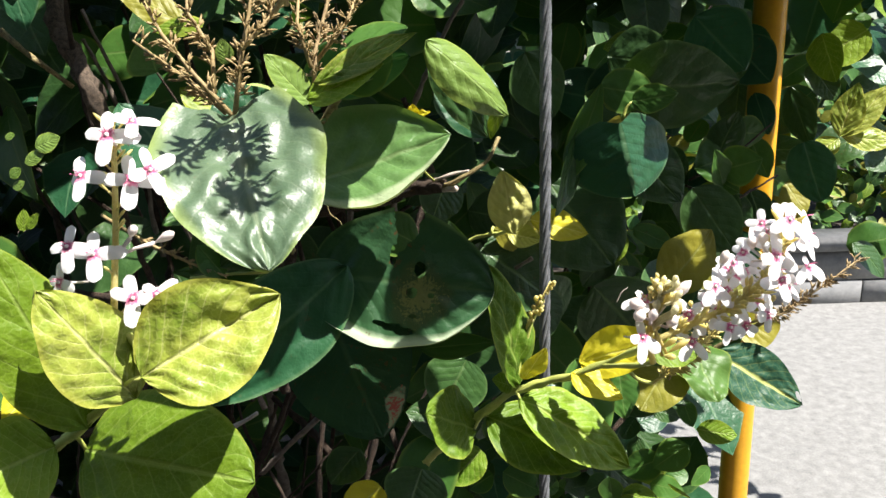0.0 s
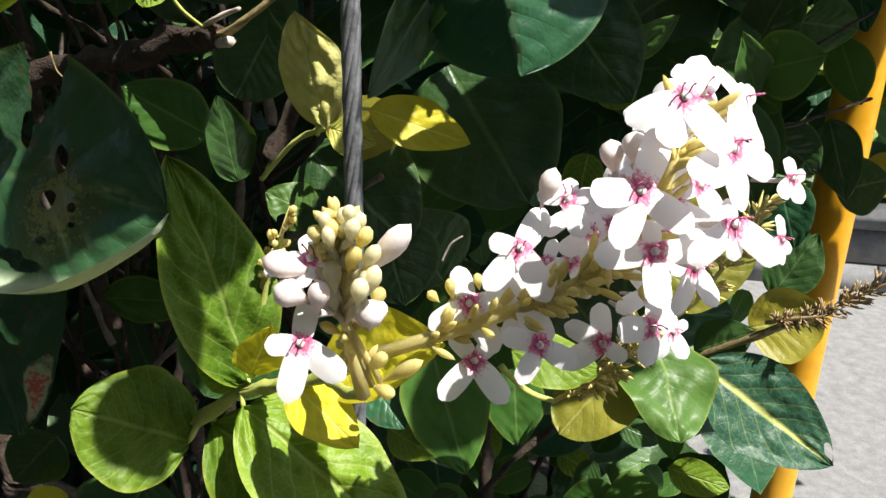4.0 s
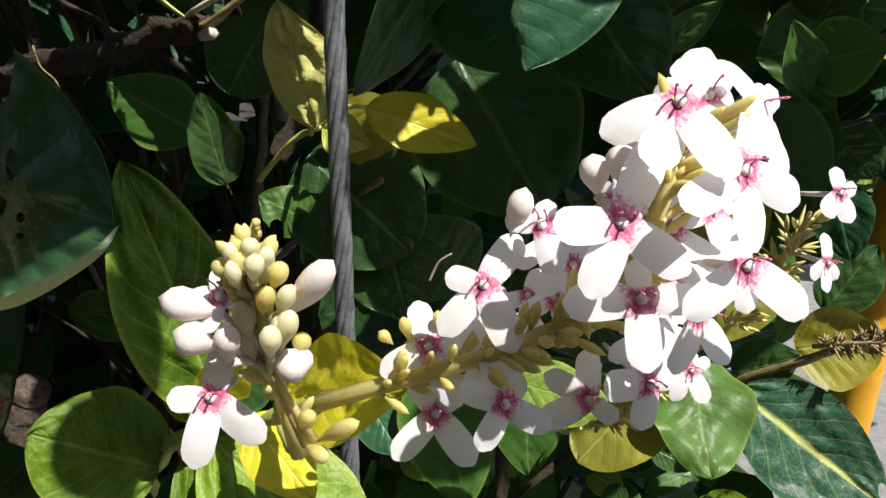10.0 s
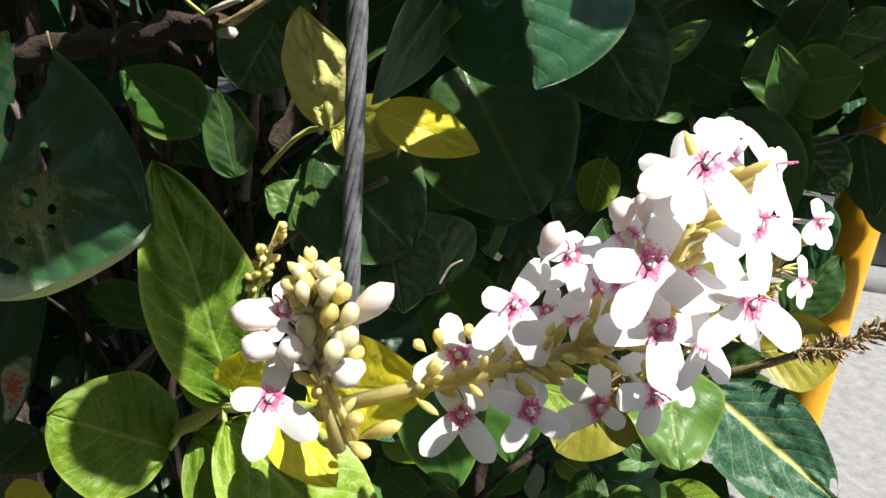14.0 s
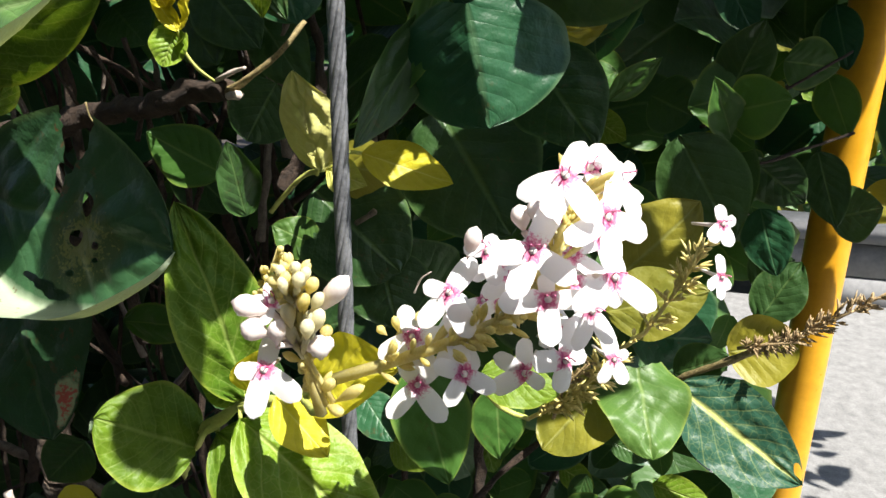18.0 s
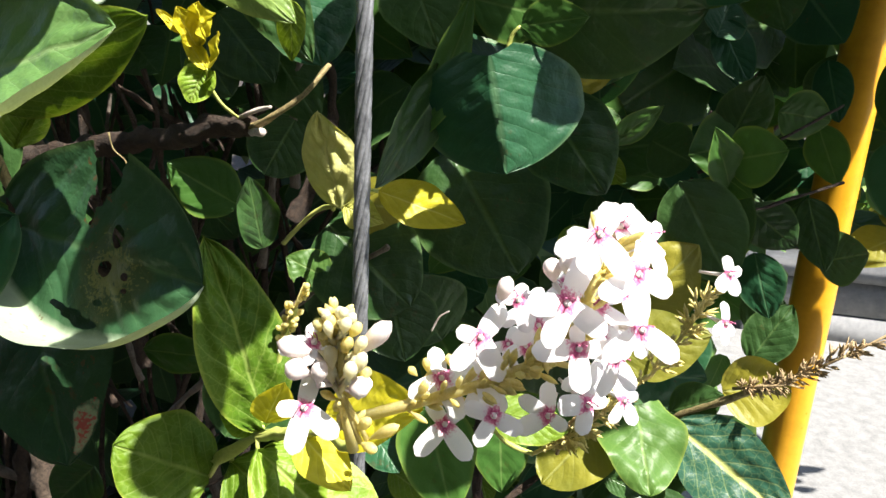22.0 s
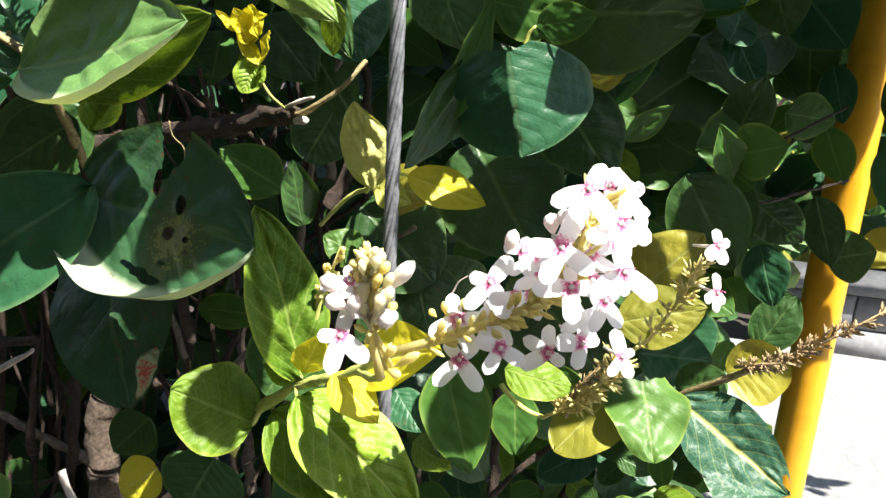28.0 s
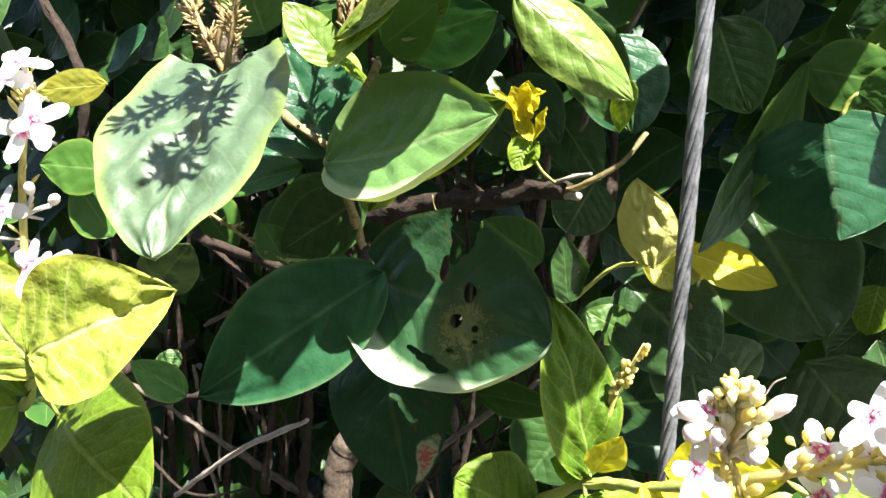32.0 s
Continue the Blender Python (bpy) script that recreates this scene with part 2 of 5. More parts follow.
def petal_material():
    """White petals, pink and freckled towards the throat: UV x runs from throat to tip."""
    m, t, p, out = nodes_of("petal")
    uv = t.nodes.new("ShaderNodeUVMap")
    sep = t.nodes.new("ShaderNodeSeparateXYZ")
    t.links.new(uv.outputs[0], sep.inputs[0])
    n = noise_of(t, 900, 3, 0.7)
    s = math_node(t, "ADD", sep.outputs[0], math_node(t, "MULTIPLY_ADD", n, 0.5, -0.25))
    col = ramp(t, s, [(0.0, (0.50, 0.06, 0.20)), (0.11, (0.74, 0.27, 0.42)), (0.19, (0.86, 0.76, 0.81)), (0.26, (0.93, 0.92, 0.93))])
    t.links.new(col, p.inputs["Base Color"])
    p.inputs["Roughness"].default_value = 0.55
    t.links.new(bump_of(t, noise_of(t, 260, 3), 0.25, 0.0006), p.inputs["Normal"])
    tr = t.nodes.new("ShaderNodeBsdfTranslucent")
    t.links.new(col, tr.inputs[0])
    ms = t.nodes.new("ShaderNodeMixShader")
    ms.inputs[0].default_value = 0.40
    t.links.new(p.outputs[0], ms.inputs[1])
    t.links.new(tr.outputs[0], ms.inputs[2])
    t.links.new(ms.outputs[0], out.inputs[0])
    return m


PETAL = petal_material()
BUD = plain_material("cream_bud", (0.82, 0.70, 0.66), (0.92, 0.88, 0.84), 160, 0.5, 0.2, 0.0005, 0.25)
CALYX = plain_material("yellow_green_calyx", (0.74, 0.64, 0.19), (0.88, 0.80, 0.42), 220, 0.5, 0.3, 0.0006, 0.5)
STAMEN = plain_material("pink_stamen", (0.55, 0.10, 0.24), (0.70, 0.22, 0.36), 400, 0.5, 0.0)
STALK = plain_material("green_stalk", (0.38, 0.43, 0.08), (0.58, 0.60, 0.18), 120, 0.5, 0.3, 0.0008)
TWIG = plain_material("speckled_twig", (0.08, 0.05, 0.024), (0.40, 0.33, 0.14), 300, 0.75, 0.6, 0.0012)
TRUNK = plain_material("speckled_trunk_bark", (0.014, 0.010, 0.007), (0.24, 0.175, 0.125), 230, 0.9, 1.0, 0.005)
BARK = plain_material("brown_bark", (0.010, 0.007, 0.005), (0.080, 0.050, 0.032), 110, 0.9, 1.0, 0.007)
DEADWOOD = plain_material("grey_dead_wood", (0.07, 0.055, 0.042), (0.22, 0.18, 0.145), 120, 0.85, 0.8, 0.002)
PALE = plain_material("bleached_wood", (0.30, 0.24, 0.20), (0.62, 0.54, 0.48), 120, 0.8, 0.5, 0.001)
DRY = plain_material("dry_brown_husk", (0.20, 0.13, 0.065), (0.46, 0.35, 0.18), 260, 0.8, 0.5, 0.001)
CREAM = plain_material("cream_yellow_bud", (0.80, 0.74, 0.44), (0.90, 0.87, 0.66), 160, 0.45, 0.2, 0.0005, 0.45)
HUSK = plain_material("golden_husk", (0.52, 0.42, 0.10), (0.80, 0.69, 0.28), 260, 0.6, 0.4, 0.0008, 0.1)
STRAW = plain_material("straw_yellow_husk", (0.17, 0.115, 0.045), (0.44, 0.33, 0.15), 260, 0.65, 0.4, 0.0008)


# ---- builders ----
def part(name, bm, material, parent, label=""):
    me = bpy.data.meshes.new(name)
    bm.to_mesh(me)
    bm.free()
    for mat in (material if isinstance(material, (list, tuple)) else [material]):
        me.materials.append(mat)
    for f in me.polygons:
        f.use_smooth = True
    ob = new(name, me)
    ob.parent = parent
    if label:
        ob["label"] = label
    return ob


def thing(name, at, label, category, group="", kind=""):
    ob = new(name)
    ob.location = at
    ob.empty_display_size = 0.02
    return tagged(ob, label, category, group, kind)


def tube(bm, pts, r0, r1, sides=7, mat=0, wob=0.0):
    """A tapered round stem along points."""
    pts = [Vector(p) for p in pts]
    rings = []
    ref = Vector((0.31, 0.17, 0.93))
    for i, p in enumerate(pts):
        d = (pts[min(i + 1, len(pts) - 1)] - pts[max(i - 1, 0)]).normalized()
        a = d.cross(ref)
        a = a.normalized() if a.length > 1e-4 else d.orthogonal().normalized()
        b = d.cross(a)
        r = r0 + (r1 - r0) * i / (len(pts) - 1)
        ring = []
        for k in range(sides):
            an = 2 * math.pi * k / sides
            rr = r * (1 + wob * (noise.noise(p * 60 + Vector((k * 3.1, 0, 0)))))
            ring.append(bm.verts.new(p + (a * math.cos(an) + b * math.sin(an)) * rr))
        rings.append(ring)
    for q, w in zip(rings, rings[1:]):
        for k in range(sides):
            f = bm.faces.new((q[k], q[(k + 1) % sides], w[(k + 1) % sides], w[k]))
            f.material_index = mat
    for ring in (rings[0][::-1], rings[-1]):
        f = bm.faces.new(ring)
        f.material_index = mat


def arc(a, b, sag, n=6, seed=0.0):
    """Points from a to b, bowed by sag metres, with slight kinks."""
    a, b = Vector(a), Vector(b)
    up = Vector(sag)
    out = []
    for i in range(n + 1):
        s = i / n
        k = noise.noise_vector(Vector((seed + i * 0.9, a.x * 9, b.z * 9))) * ((b - a).length * 0.025 * (0 < i < n))
        out.append(a.lerp(b, s) + up * (4 * s * (1 - s)) + k)
    return out


def blob(bm, at, along, length, radius, mat=0, rings=5, sides=7, fat=0.5, uvl=None):
    """A bud: a closed ovoid along a direction, thickest at `fat` of its length."""
    at, d = Vector(at), Vector(along).normalized()
    a = d.orthogonal().normalized()
    b = d.cross(a)
    prev = None
    first = bm.verts.new(at)
    for i in range(1, rings):
        s = i / rings
        e = s ** (math.log(0.5) / math.log(fat))
        r = radius * math.sin(math.pi * e) ** 0.75
        ring = [bm.verts.new(at + d * (length * s) + (a * math.cos(2 * math.pi * k / sides) + b * math.sin(2 * math.pi * k / sides)) * r) for k in range(sides)]
        for k in range(sides):
            q = (first, ring[(k + 1) % sides], ring[k]) if prev is None else (prev[k], prev[(k + 1) % sides], ring[(k + 1) % sides], ring[k])
            bm.faces.new(q).material_index = mat
        prev = ring
    last = bm.verts.new(at + d * length)
    for k in range(sides):
        bm.faces.new((prev[k], prev[(k + 1) % sides], last)).material_index = mat


def width_at(s, shape):
    if shape == "round":
        return math.sin(math.pi * min(1, 0.012 + 0.988 * s) ** 0.82) ** 0.52
    if shape == "heart":
        return (1 - (2 * max(0.0, 0.30 - s)) ** 2 * 0.75) * math.sin(math.pi * (0.28 + 0.72 * s) ** 1.0) ** 0.62 if s < 1 else 0.0
    if shape == "lance":
        return math.sin(math.pi * s ** 0.85) ** 0.95
    return math.sin(math.pi * s ** 0.80) ** 0.74


def leaf_bmesh(base, tip, face, width, shape="ovate", bend=0.0, cup=0.0, curl=0.0, wave=0.0, fold=0.0, seed=0.0, nu=28, nv=14, holes=(), lift=(0.0, 0.0), quilt=1.0, rim=0.62, lobe=0.0):
    """One blade. face: the way its upper side looks. bend: bow along the midrib; cup: edges raised; fold: V along the midrib;
    curl: how far the outer edge turns up; lift: extra turn-up of either side; holes: (s, v, size along, size across)."""
    base, tip = Vector(base), Vector(tip)
    x = tip - base
    length = x.length
    x.normalize()
    z = Vector(face)
    z = (z - x * z.dot(x)).normalized()
    y = z.cross(x)
    bm = bmesh.new()
    uvl = bm.loops.layers.uv.new("UVMap")
    grid = []
    for i in range(nu + 1):
        s = i / nu
        w = width_at(s, shape) * width * 0.5
        row = []
        for j in range(nv + 1):
            v = 2 * j / nv - 1
            side = lift[1] if v > 0 else lift[0]
            h = bend * length * 4 * s * (1 - s) + (cup * v * v + fold * abs(v)) * w
            e = max(0.0, abs(v) - rim) / (1 - rim)
            h += (curl + side) * w * e * e
            pull = 1 - 0.35 * min(1.2, abs(curl + side)) * e * e - 0.12 * abs(fold)
            h += wave * w * abs(v) ** 1.5 * math.sin(9 * s + 4 * seed + (2.1 if v > 0 else 0))
            h += 0.010 * length * noise.noise(Vector((s * 4 + seed * 7, v * 2.5, seed)))
            ph = (s - 0.34 * abs(v)) * 7 + 0.5 * noise.noise(Vector((s * 3, v * 2, seed * 2)))
            puck = 0.6 + 0.9 * noise.noise(Vector((s * 3.1 + seed, v * 2.3, 1.5)))
            h += quilt * 0.014 * length * puck * abs(math.sin(math.pi * ph)) * (1 - abs(v) ** 3) * min(1, 6 * abs(v)) * (1 - s ** 4)
            h += quilt * 0.028 * length * noise.noise(Vector((s * 6.5 + seed * 3, v * 3.4, seed))) * (1 - 0.5 * abs(v))
            ds = 0.02 * length * noise.noise(Vector((s * 5, v * 3 + seed * 5, 2.0)))
            back = -lobe * length * (max(0.0, 0.32 - s) / 0.32) ** 1.3 * abs(v) ** 1.3
            side_w = 1 + 0.07 * noise.noise(Vector((s * 3.3, seed * 3 + (5 if v > 0 else 0), 8)))
            row.append(bm.verts.new(base + x * (length * s + ds * abs(v) + back) + y * (w * v * pull * side_w) + z * h))
        grid.append(row)
    for i in range(nu):
        for j in range(nv):
            s, v = (i + 0.5) / nu, 2 * (j + 0.5) / nv - 1
            if any(((s - a) / c) ** 2 + ((v - b) / d) ** 2 < 1 + 0.5 * noise.noise(Vector((s * 40, v * 25, 3))) for a, b, c, d in holes):
                continue
            f = bm.faces.new((grid[i][j], grid[i + 1][j], grid[i + 1][j + 1], grid[i][j + 1]))
            for lp, (a, b) in zip(f.loops, ((i, j), (i + 1, j), (i + 1, j + 1), (i, j + 1))):
                lp[uvl].uv = (a / nu, b / nv)
    if holes:
        border = set(grid[0] + grid[-1] + [row[0] for row in grid] + [row[-1] for row in grid])
        torn = {}
        for v in bm.verts:
            ends = [e.other_vert(v) for e in v.link_edges if len(e.link_faces) == 1]
            if len(ends) == 2 and v not in border:
                torn[v] = ends
        for _ in range(3):
            moved = {v: v.co * 0.4 + (a.co + b.co) * 0.3 for v, (a, b) in torn.items()}
            for v, co in moved.items():
                v.co = co
    bmesh.ops.remove_doubles(bm, verts=bm.verts, dist=1e-6)
    loose = [v for v in bm.verts if not v.link_faces]
    bmesh.ops.delete(bm, geom=loose, context="VERTS")
    return bm


leaf_count = [0]


def leaf(owner, kind, base, tip, face, width, label="", stem=None, **kw):
    """A leaf of a plant, with its stalk when the point where it joins the twig is given."""
    leaf_count[0] += 1
    kw.setdefault("seed", leaf_count[0] * 0.37)
    ob = part("leaf", leaf_bmesh(base, tip, face, width, **kw), LEAF[kind], owner, label)
    if stem:
        bm = bmesh.new()
        tube(bm, arc(stem, base, (0, 0, 0.004), 5, leaf_count[0]), 0.0018, 0.0014, 6)
        part("leaf_stalk", bm, STALK, ob)
    return ob


def petal(bm, uvl, d, n, length, width, bow, seed):
    """One petal from the throat at the origin along d, its face to n."""
    d = Vector(d).normalized()
    n = (Vector(n) - d * Vector(n).dot(d)).normalized()
    y = n.cross(d)
    nu, nv = 9, 4
    g = []
    for i in range(nu + 1):
        s = i / nu
        w = width * 0.5 * (0.42 + 0.58 * math.sin(math.pi * min(1, 0.12 + 0.70 * s)) ** 0.7) * (1 - max(0.0, (s - 0.70) / 0.30) ** 3.6 * 0.80)
        g.append([bm.verts.new(d * (length * s + 0.001 - 0.0) + y * (w * (2 * j / nv - 1))
                               + n * (bow * length * s * s - 0.18 * w * (2 * j / nv - 1) ** 2 + 0.0006 * noise.noise(Vector((s * 3, j, seed))))) for j in range(nv + 1)])
    for i in range(nu):
        for j in range(nv):
            f = bm.faces.new((g[i][j], g[i + 1][j], g[i + 1][j + 1], g[i][j + 1]))
            for lp, (a, b) in zip(f.loops, ((i, j), (i + 1, j), (i + 1, j + 1), (i, j + 1))):
                lp[uvl].uv = (a / nu, b / nv)


def flower_mesh(seed, lobes=()):
    """A four-petalled corolla facing +Z, its longer petals towards -Y, with stamens and a slender tube. lobes: the way and the length of each petal."""
    r = random.Random(seed)
    bm = bmesh.new()
    uvl = bm.loops.layers.uv.new("UVMap")
    for ang, ln in lobes or ((228, 0.0168), (312, 0.0168), (42, 0.0130), (122, 0.0125)):
        a = radians(ang + r.uniform(-4, 4) if lobes else ang + r.uniform(-16, 16))
        upper = math.sin(a) > 0.2
        wide = (0.0088 if ln > 0.014 else 0.0076) * min(1.0, ln / 0.0105)
        lean = r.uniform(-0.05, 0.30) - (r.uniform(0.0, 0.35) if upper else 0.0)
        petal(bm, uvl, (math.cos(a), math.sin(a), lean), (r.uniform(-0.2, 0.2), r.uniform(-0.2, 0.2), 1), ln * r.uniform(0.96, 1.04), wide * r.uniform(0.93, 1.07), r.uniform(-0.32, 0.02), seed + ang)
    tube(bm, [(0, 0, 0.001), (0, 0.0004, -0.006), (0, 0.002, -0.016), (0, 0.004, -0.027)], 0.0014, 0.0008, 6, 1)
    for x in (-0.0009, 0.0009):
        tube(bm, [(x, 0.0008, 0), (x * 1.3, 0.0016, 0.0028), (x * 1.5, 0.0012, 0.0052)], 0.0003, 0.00022, 5, 2)
        blob(bm, (x * 1.5, 0.0012, 0.0048), (0.1, -0.2, 1), 0.0016, 0.0004, 2, 4, 5)
    me = bpy.data.meshes.new("flower")
    bm.to_mesh(me)
    bm.free()
    for mat in (PETAL, BUD, STAMEN):
        me.materials.append(mat)
    for f in me.polygons:
        f.use_smooth = True
    return me


FLOWERS = [flower_mesh(11 + i) for i in range(11)]
flower_count = [0]


def flower(owner, at, face, spin=0.0, size=1.0, lobes=()):
    """An open flower at its throat, looking towards face; spin turns it round that axis. lobes: petals of its own."""
    flower_count[0] += 1
    ob = new("flower", flower_mesh(100 + flower_count[0], lobes) if lobes else FLOWERS[flower_count[0] % len(FLOWERS)])
    ob.parent = owner
    ob.matrix_basis = Matrix.Translation(at) @ look((0, 0, 0), -Vector(face)).to_3x3().to_4x4() @ pose(0, 0, 0, 0, 0, spin) @ Matrix.Scale(size, 4)
    return ob


def bud(owner, at, along, length=0.014, radius=0.0034, tail=None, mat=None, name="bud"):
    """A closed bud with its tube back to the spike."""
    bm = bmesh.new()
    along = Vector(along).normalized()
    blob(bm, at, along, length, radius, 0, 7, 9, 0.66)
    if tail:
        tube(bm, [tail, Vector(tail).lerp(Vector(at), 0.5) + Vector((0, 0, 0.001)), Vector(at) + along * 0.001], 0.0009, 0.0013, 6)
    return part("knot" if mat is TWIG else name, bm, mat or BUD, owner)


def spike(owner, name, pts, r0, r1, seed, n_calyx, mat=CALYX, size=1.0, spread=0.9, label="", slim=False, plump=1.0):
    """A flowering axis with whorls of small calyxes along it."""
    rnd = random.Random(seed)
    bm = bmesh.new()
    tube(bm, pts, r0, r1, 7)
    pts = [Vector(p) for p in pts]
    for i in range(n_calyx):
        s = rnd.uniform(0.12, 1.0)
        k = s * (len(pts) - 1)
        j = min(int(k), len(pts) - 2)
        p = pts[j].lerp(pts[j + 1], k - j)
        ax = (pts[j + 1] - pts[j]).normalized()
        o = Vector((rnd.uniform(-1, 1), rnd.uniform(-1, 1), rnd.uniform(-1, 1)))
        o = (o - ax * o.dot(ax)).normalized()
        d = (o * spread + ax * 0.9).normalized()
        ln = rnd.uniform(0.006, 0.011) * size
        if slim:
            d = (d + Vector((rnd.uniform(-0.4, 0.4), rnd.uniform(-0.4, 0.4), rnd.uniform(-0.3, 0.3)))).normalized()
            tube(bm, [p, p + d * ln * 0.5], 0.0005, 0.0006, 5)
            for q in range(3):
                e = (d + Vector((rnd.uniform(-0.45, 0.45), rnd.uniform(-0.45, 0.45), rnd.uniform(-0.45, 0.45)))).normalized()
                blob(bm, p + d * ln * 0.42, e, ln * rnd.uniform(0.6, 1.0), rnd.uniform(0.0006, 0.0010) * size, 0, 4, 5, 0.42)
            continue
        tube(bm, [p, p + d * ln * 0.45], 0.0007, 0.0008, 5)
        blob(bm, p + d * ln * 0.35, d, ln * rnd.uniform(0.8, 1.2) / plump ** 0.7, rnd.uniform(0.0009, 0.0014) * size * plump, 0, 6, 8, 0.55)
    return part(name, bm, mat, owner, label)


def wood(owner, name, pts, r0, r1, mat=BARK, label="", sides=9, lumps=0.8):
    pts = [Vector(p) for p in pts]
    fine = []
    for i in range(len(pts) - 1):
        a, b, c, d = pts[max(i - 1, 0)], pts[i], pts[i + 1], pts[min(i + 2, len(pts) - 1)]
        for k in range(7):
            u = k / 7
            q = 0.5 * (2 * b + (c - a) * u + (2 * a - 5 * b + 4 * c - d) * u * u + (3 * b - a - 3 * c + d) * u ** 3)
            fine.append(q + noise.noise_vector(q * 45) * (0.35 * r0))
    fine.append(pts[-1])
    bm = bmesh.new()
    tube(bm, fine, r0, r1, sides, 0, lumps)
    return part(name, bm, mat, owner, label)


# ---- setting ----
CONCRETE = plain_material("sunlit_concrete", (0.135, 0.135, 0.132), (0.255, 0.254, 0.248), 28.0, 0.9, 1.0, 0.004)
SOIL = plain_material("dark_soil", (0.016, 0.012, 0.009), (0.05, 0.038, 0.028), 9.0, 0.95, 0.8, 0.01)
WALL = plain_material("weathered_grey_kerb", (0.12, 0.125, 0.13), (0.24, 0.24, 0.24), 5.0, 0.85, 0.6, 0.003)
PAINT = plain_material("amber_yellow_paint", (0.62, 0.30, 0.012), (0.78, 0.40, 0.02), 14.0, 0.32, 0.15, 0.0008)
STEEL = plain_material("weathered_steel_wire", (0.11, 0.115, 0.125), (0.28, 0.29, 0.305), 70.0, 0.5, 0.5, 0.0006, metal=0.5)


def slab(name, x0, x1, y0, y1, z, mat, label, n=24, rough=0.004):
    bm = bmesh.new()
    g = [[bm.verts.new((x0 + (x1 - x0) * i / n, y0 + (y1 - y0) * j / n, z + rough * noise.noise(Vector((i * 0.7, j * 0.7, z + 4))))) for j in range(n + 1)] for i in range(n + 1)]
    for i in range(n):
        for j in range(n):
            bm.faces.new((g[i][j], g[i + 1][j], g[i + 1][j + 1], g[i][j + 1]))
    return tagged(part(name, bm, mat, None), label, "ground", kind="structure")


slab("ground", -60, 60, -40, 80, 0.0, SOIL, "dark bare soil under the shrubs", 60, 0.0)
slab("pavement", 0.40, 14, -6, 3.52, 0.03, CONCRETE, "pale rough concrete pavement in full sun")


def box(bm, lo, hi, bev=0.0):
    m = Matrix.Translation([(a + b) / 2 for a, b in zip(lo, hi)]) @ Matrix.Diagonal([b - a for a, b in zip(lo, hi)] + [1])
    g = bmesh.ops.create_cube(bm, size=1, matrix=m)
    if bev:
        bmesh.ops.bevel(bm, geom=list({e for v in g["verts"] for e in v.link_edges}), offset=bev, segments=2, affect="EDGES")


kerb = thing("planter_wall", (3, 3.6, 0), "low grey concrete planter wall with flat coping", "wall", kind="structure")
bm = bmesh.new()
box(bm, (0.9, 3.535, 0.0), (12, 3.68, 0.31), 0.01)
part("wall_body", bm, WALL, kerb)
for course in range(2):
    for k in range(-1, 18):
        x0 = max(0.9, 0.92 + 0.6 * k + 0.3 * course)
        x1 = min(12, 0.92 + 0.6 * (k + 1) + 0.3 * course)
        if x1 - x0 > 0.02:
            bm = bmesh.new()
            box(bm, (x0 + 0.004, 3.52, 0.002 + 0.155 * course), (x1 - 0.004, 3.534, 0.151 + 0.155 * course), 0.004)
            part("block", bm, WALL, kerb)
bm = bmesh.new()
box(bm, (0.88, 3.49, 0.313), (12, 3.71, 0.385), 0.012)
part("coping", bm, WALL, kerb)
for o in kerb.children:
    o.matrix_parent_inverse = Matrix.Translation((-3, -3.6, 0))

# unseen wall behind the camera, added to cut the sky fill
PLASTER = plain_material("dull_plaster", (0.20, 0.19, 0.17), (0.30, 0.29, 0.27), 2.0, 0.9, 0.4, 0.003)
bm = bmesh.new()
box(bm, (-7, -1.9, 0.0), (7, -1.7, 5.0), 0.01)
tagged(part("sky_blocker_wall", bm, PLASTER, None), "unseen plain dull plastered wall added to block sky light", "wall", kind="structure")

# painted pole
pole = thing("pole", (0.499, 1.146, 0), "amber-yellow painted steel pole standing among the leaves", "pole")
bm = bmesh.new()
tube(bm, [(0, 0, 0), (0, 0, 0.5), (0, 0, 1.0), (0, 0, 1.5), (0, 0, 2.0), (0, 0, 2.6)], 0.0245, 0.0245, 24)
part("shaft", bm, PAINT, pole)
bm = bmesh.new()
tube(bm, [(0, 0, 0.0), (0, 0, 0.012)], 0.07, 0.07, 20)
part("base_plate", bm, PAINT, pole)

# twisted wire rope
cable = thing("guy_wire", (0.0915, 0.662, 0), "grey twisted steel guy wire hanging taut", "cable")
for k in range(6):
    bm = bmesh.new()
    pts = []
    for i in range(181):
        z = 0.3 + 2.0 * i / 180
        an = 2 * math.pi * (z / 0.115 + k / 6)
        pts.append((0.0034 * math.cos(an), 0.0034 * math.sin(an), z))
    tube(bm, pts, 0.0021, 0.0021, 8)
    part("strand", bm, STEEL, cable)
bm = bmesh.new()
tube(bm, [(0, 0, 0.3), (0, 0, 1.2), (0, 0, 2.3)], 0.0024, 0.0024, 6)
part("core", bm, STEEL, cable)
bm = bmesh.new()
tube(bm, [(0, 0, 0.0), (0, 0, 0.31)], 0.006, 0.006, 8)
part("anchor_rod", bm, STEEL, cable)

shrub = thing("flowering_shrub", (-0.3, 1.15, 0), "dense shrub with large glossy leaves and white flower spikes", "shrub")
sapling = thing("young_shrub", (0.2, 1.95, 0), "young shrub with pointed yellow-green shoots beside the pole", "shrub")


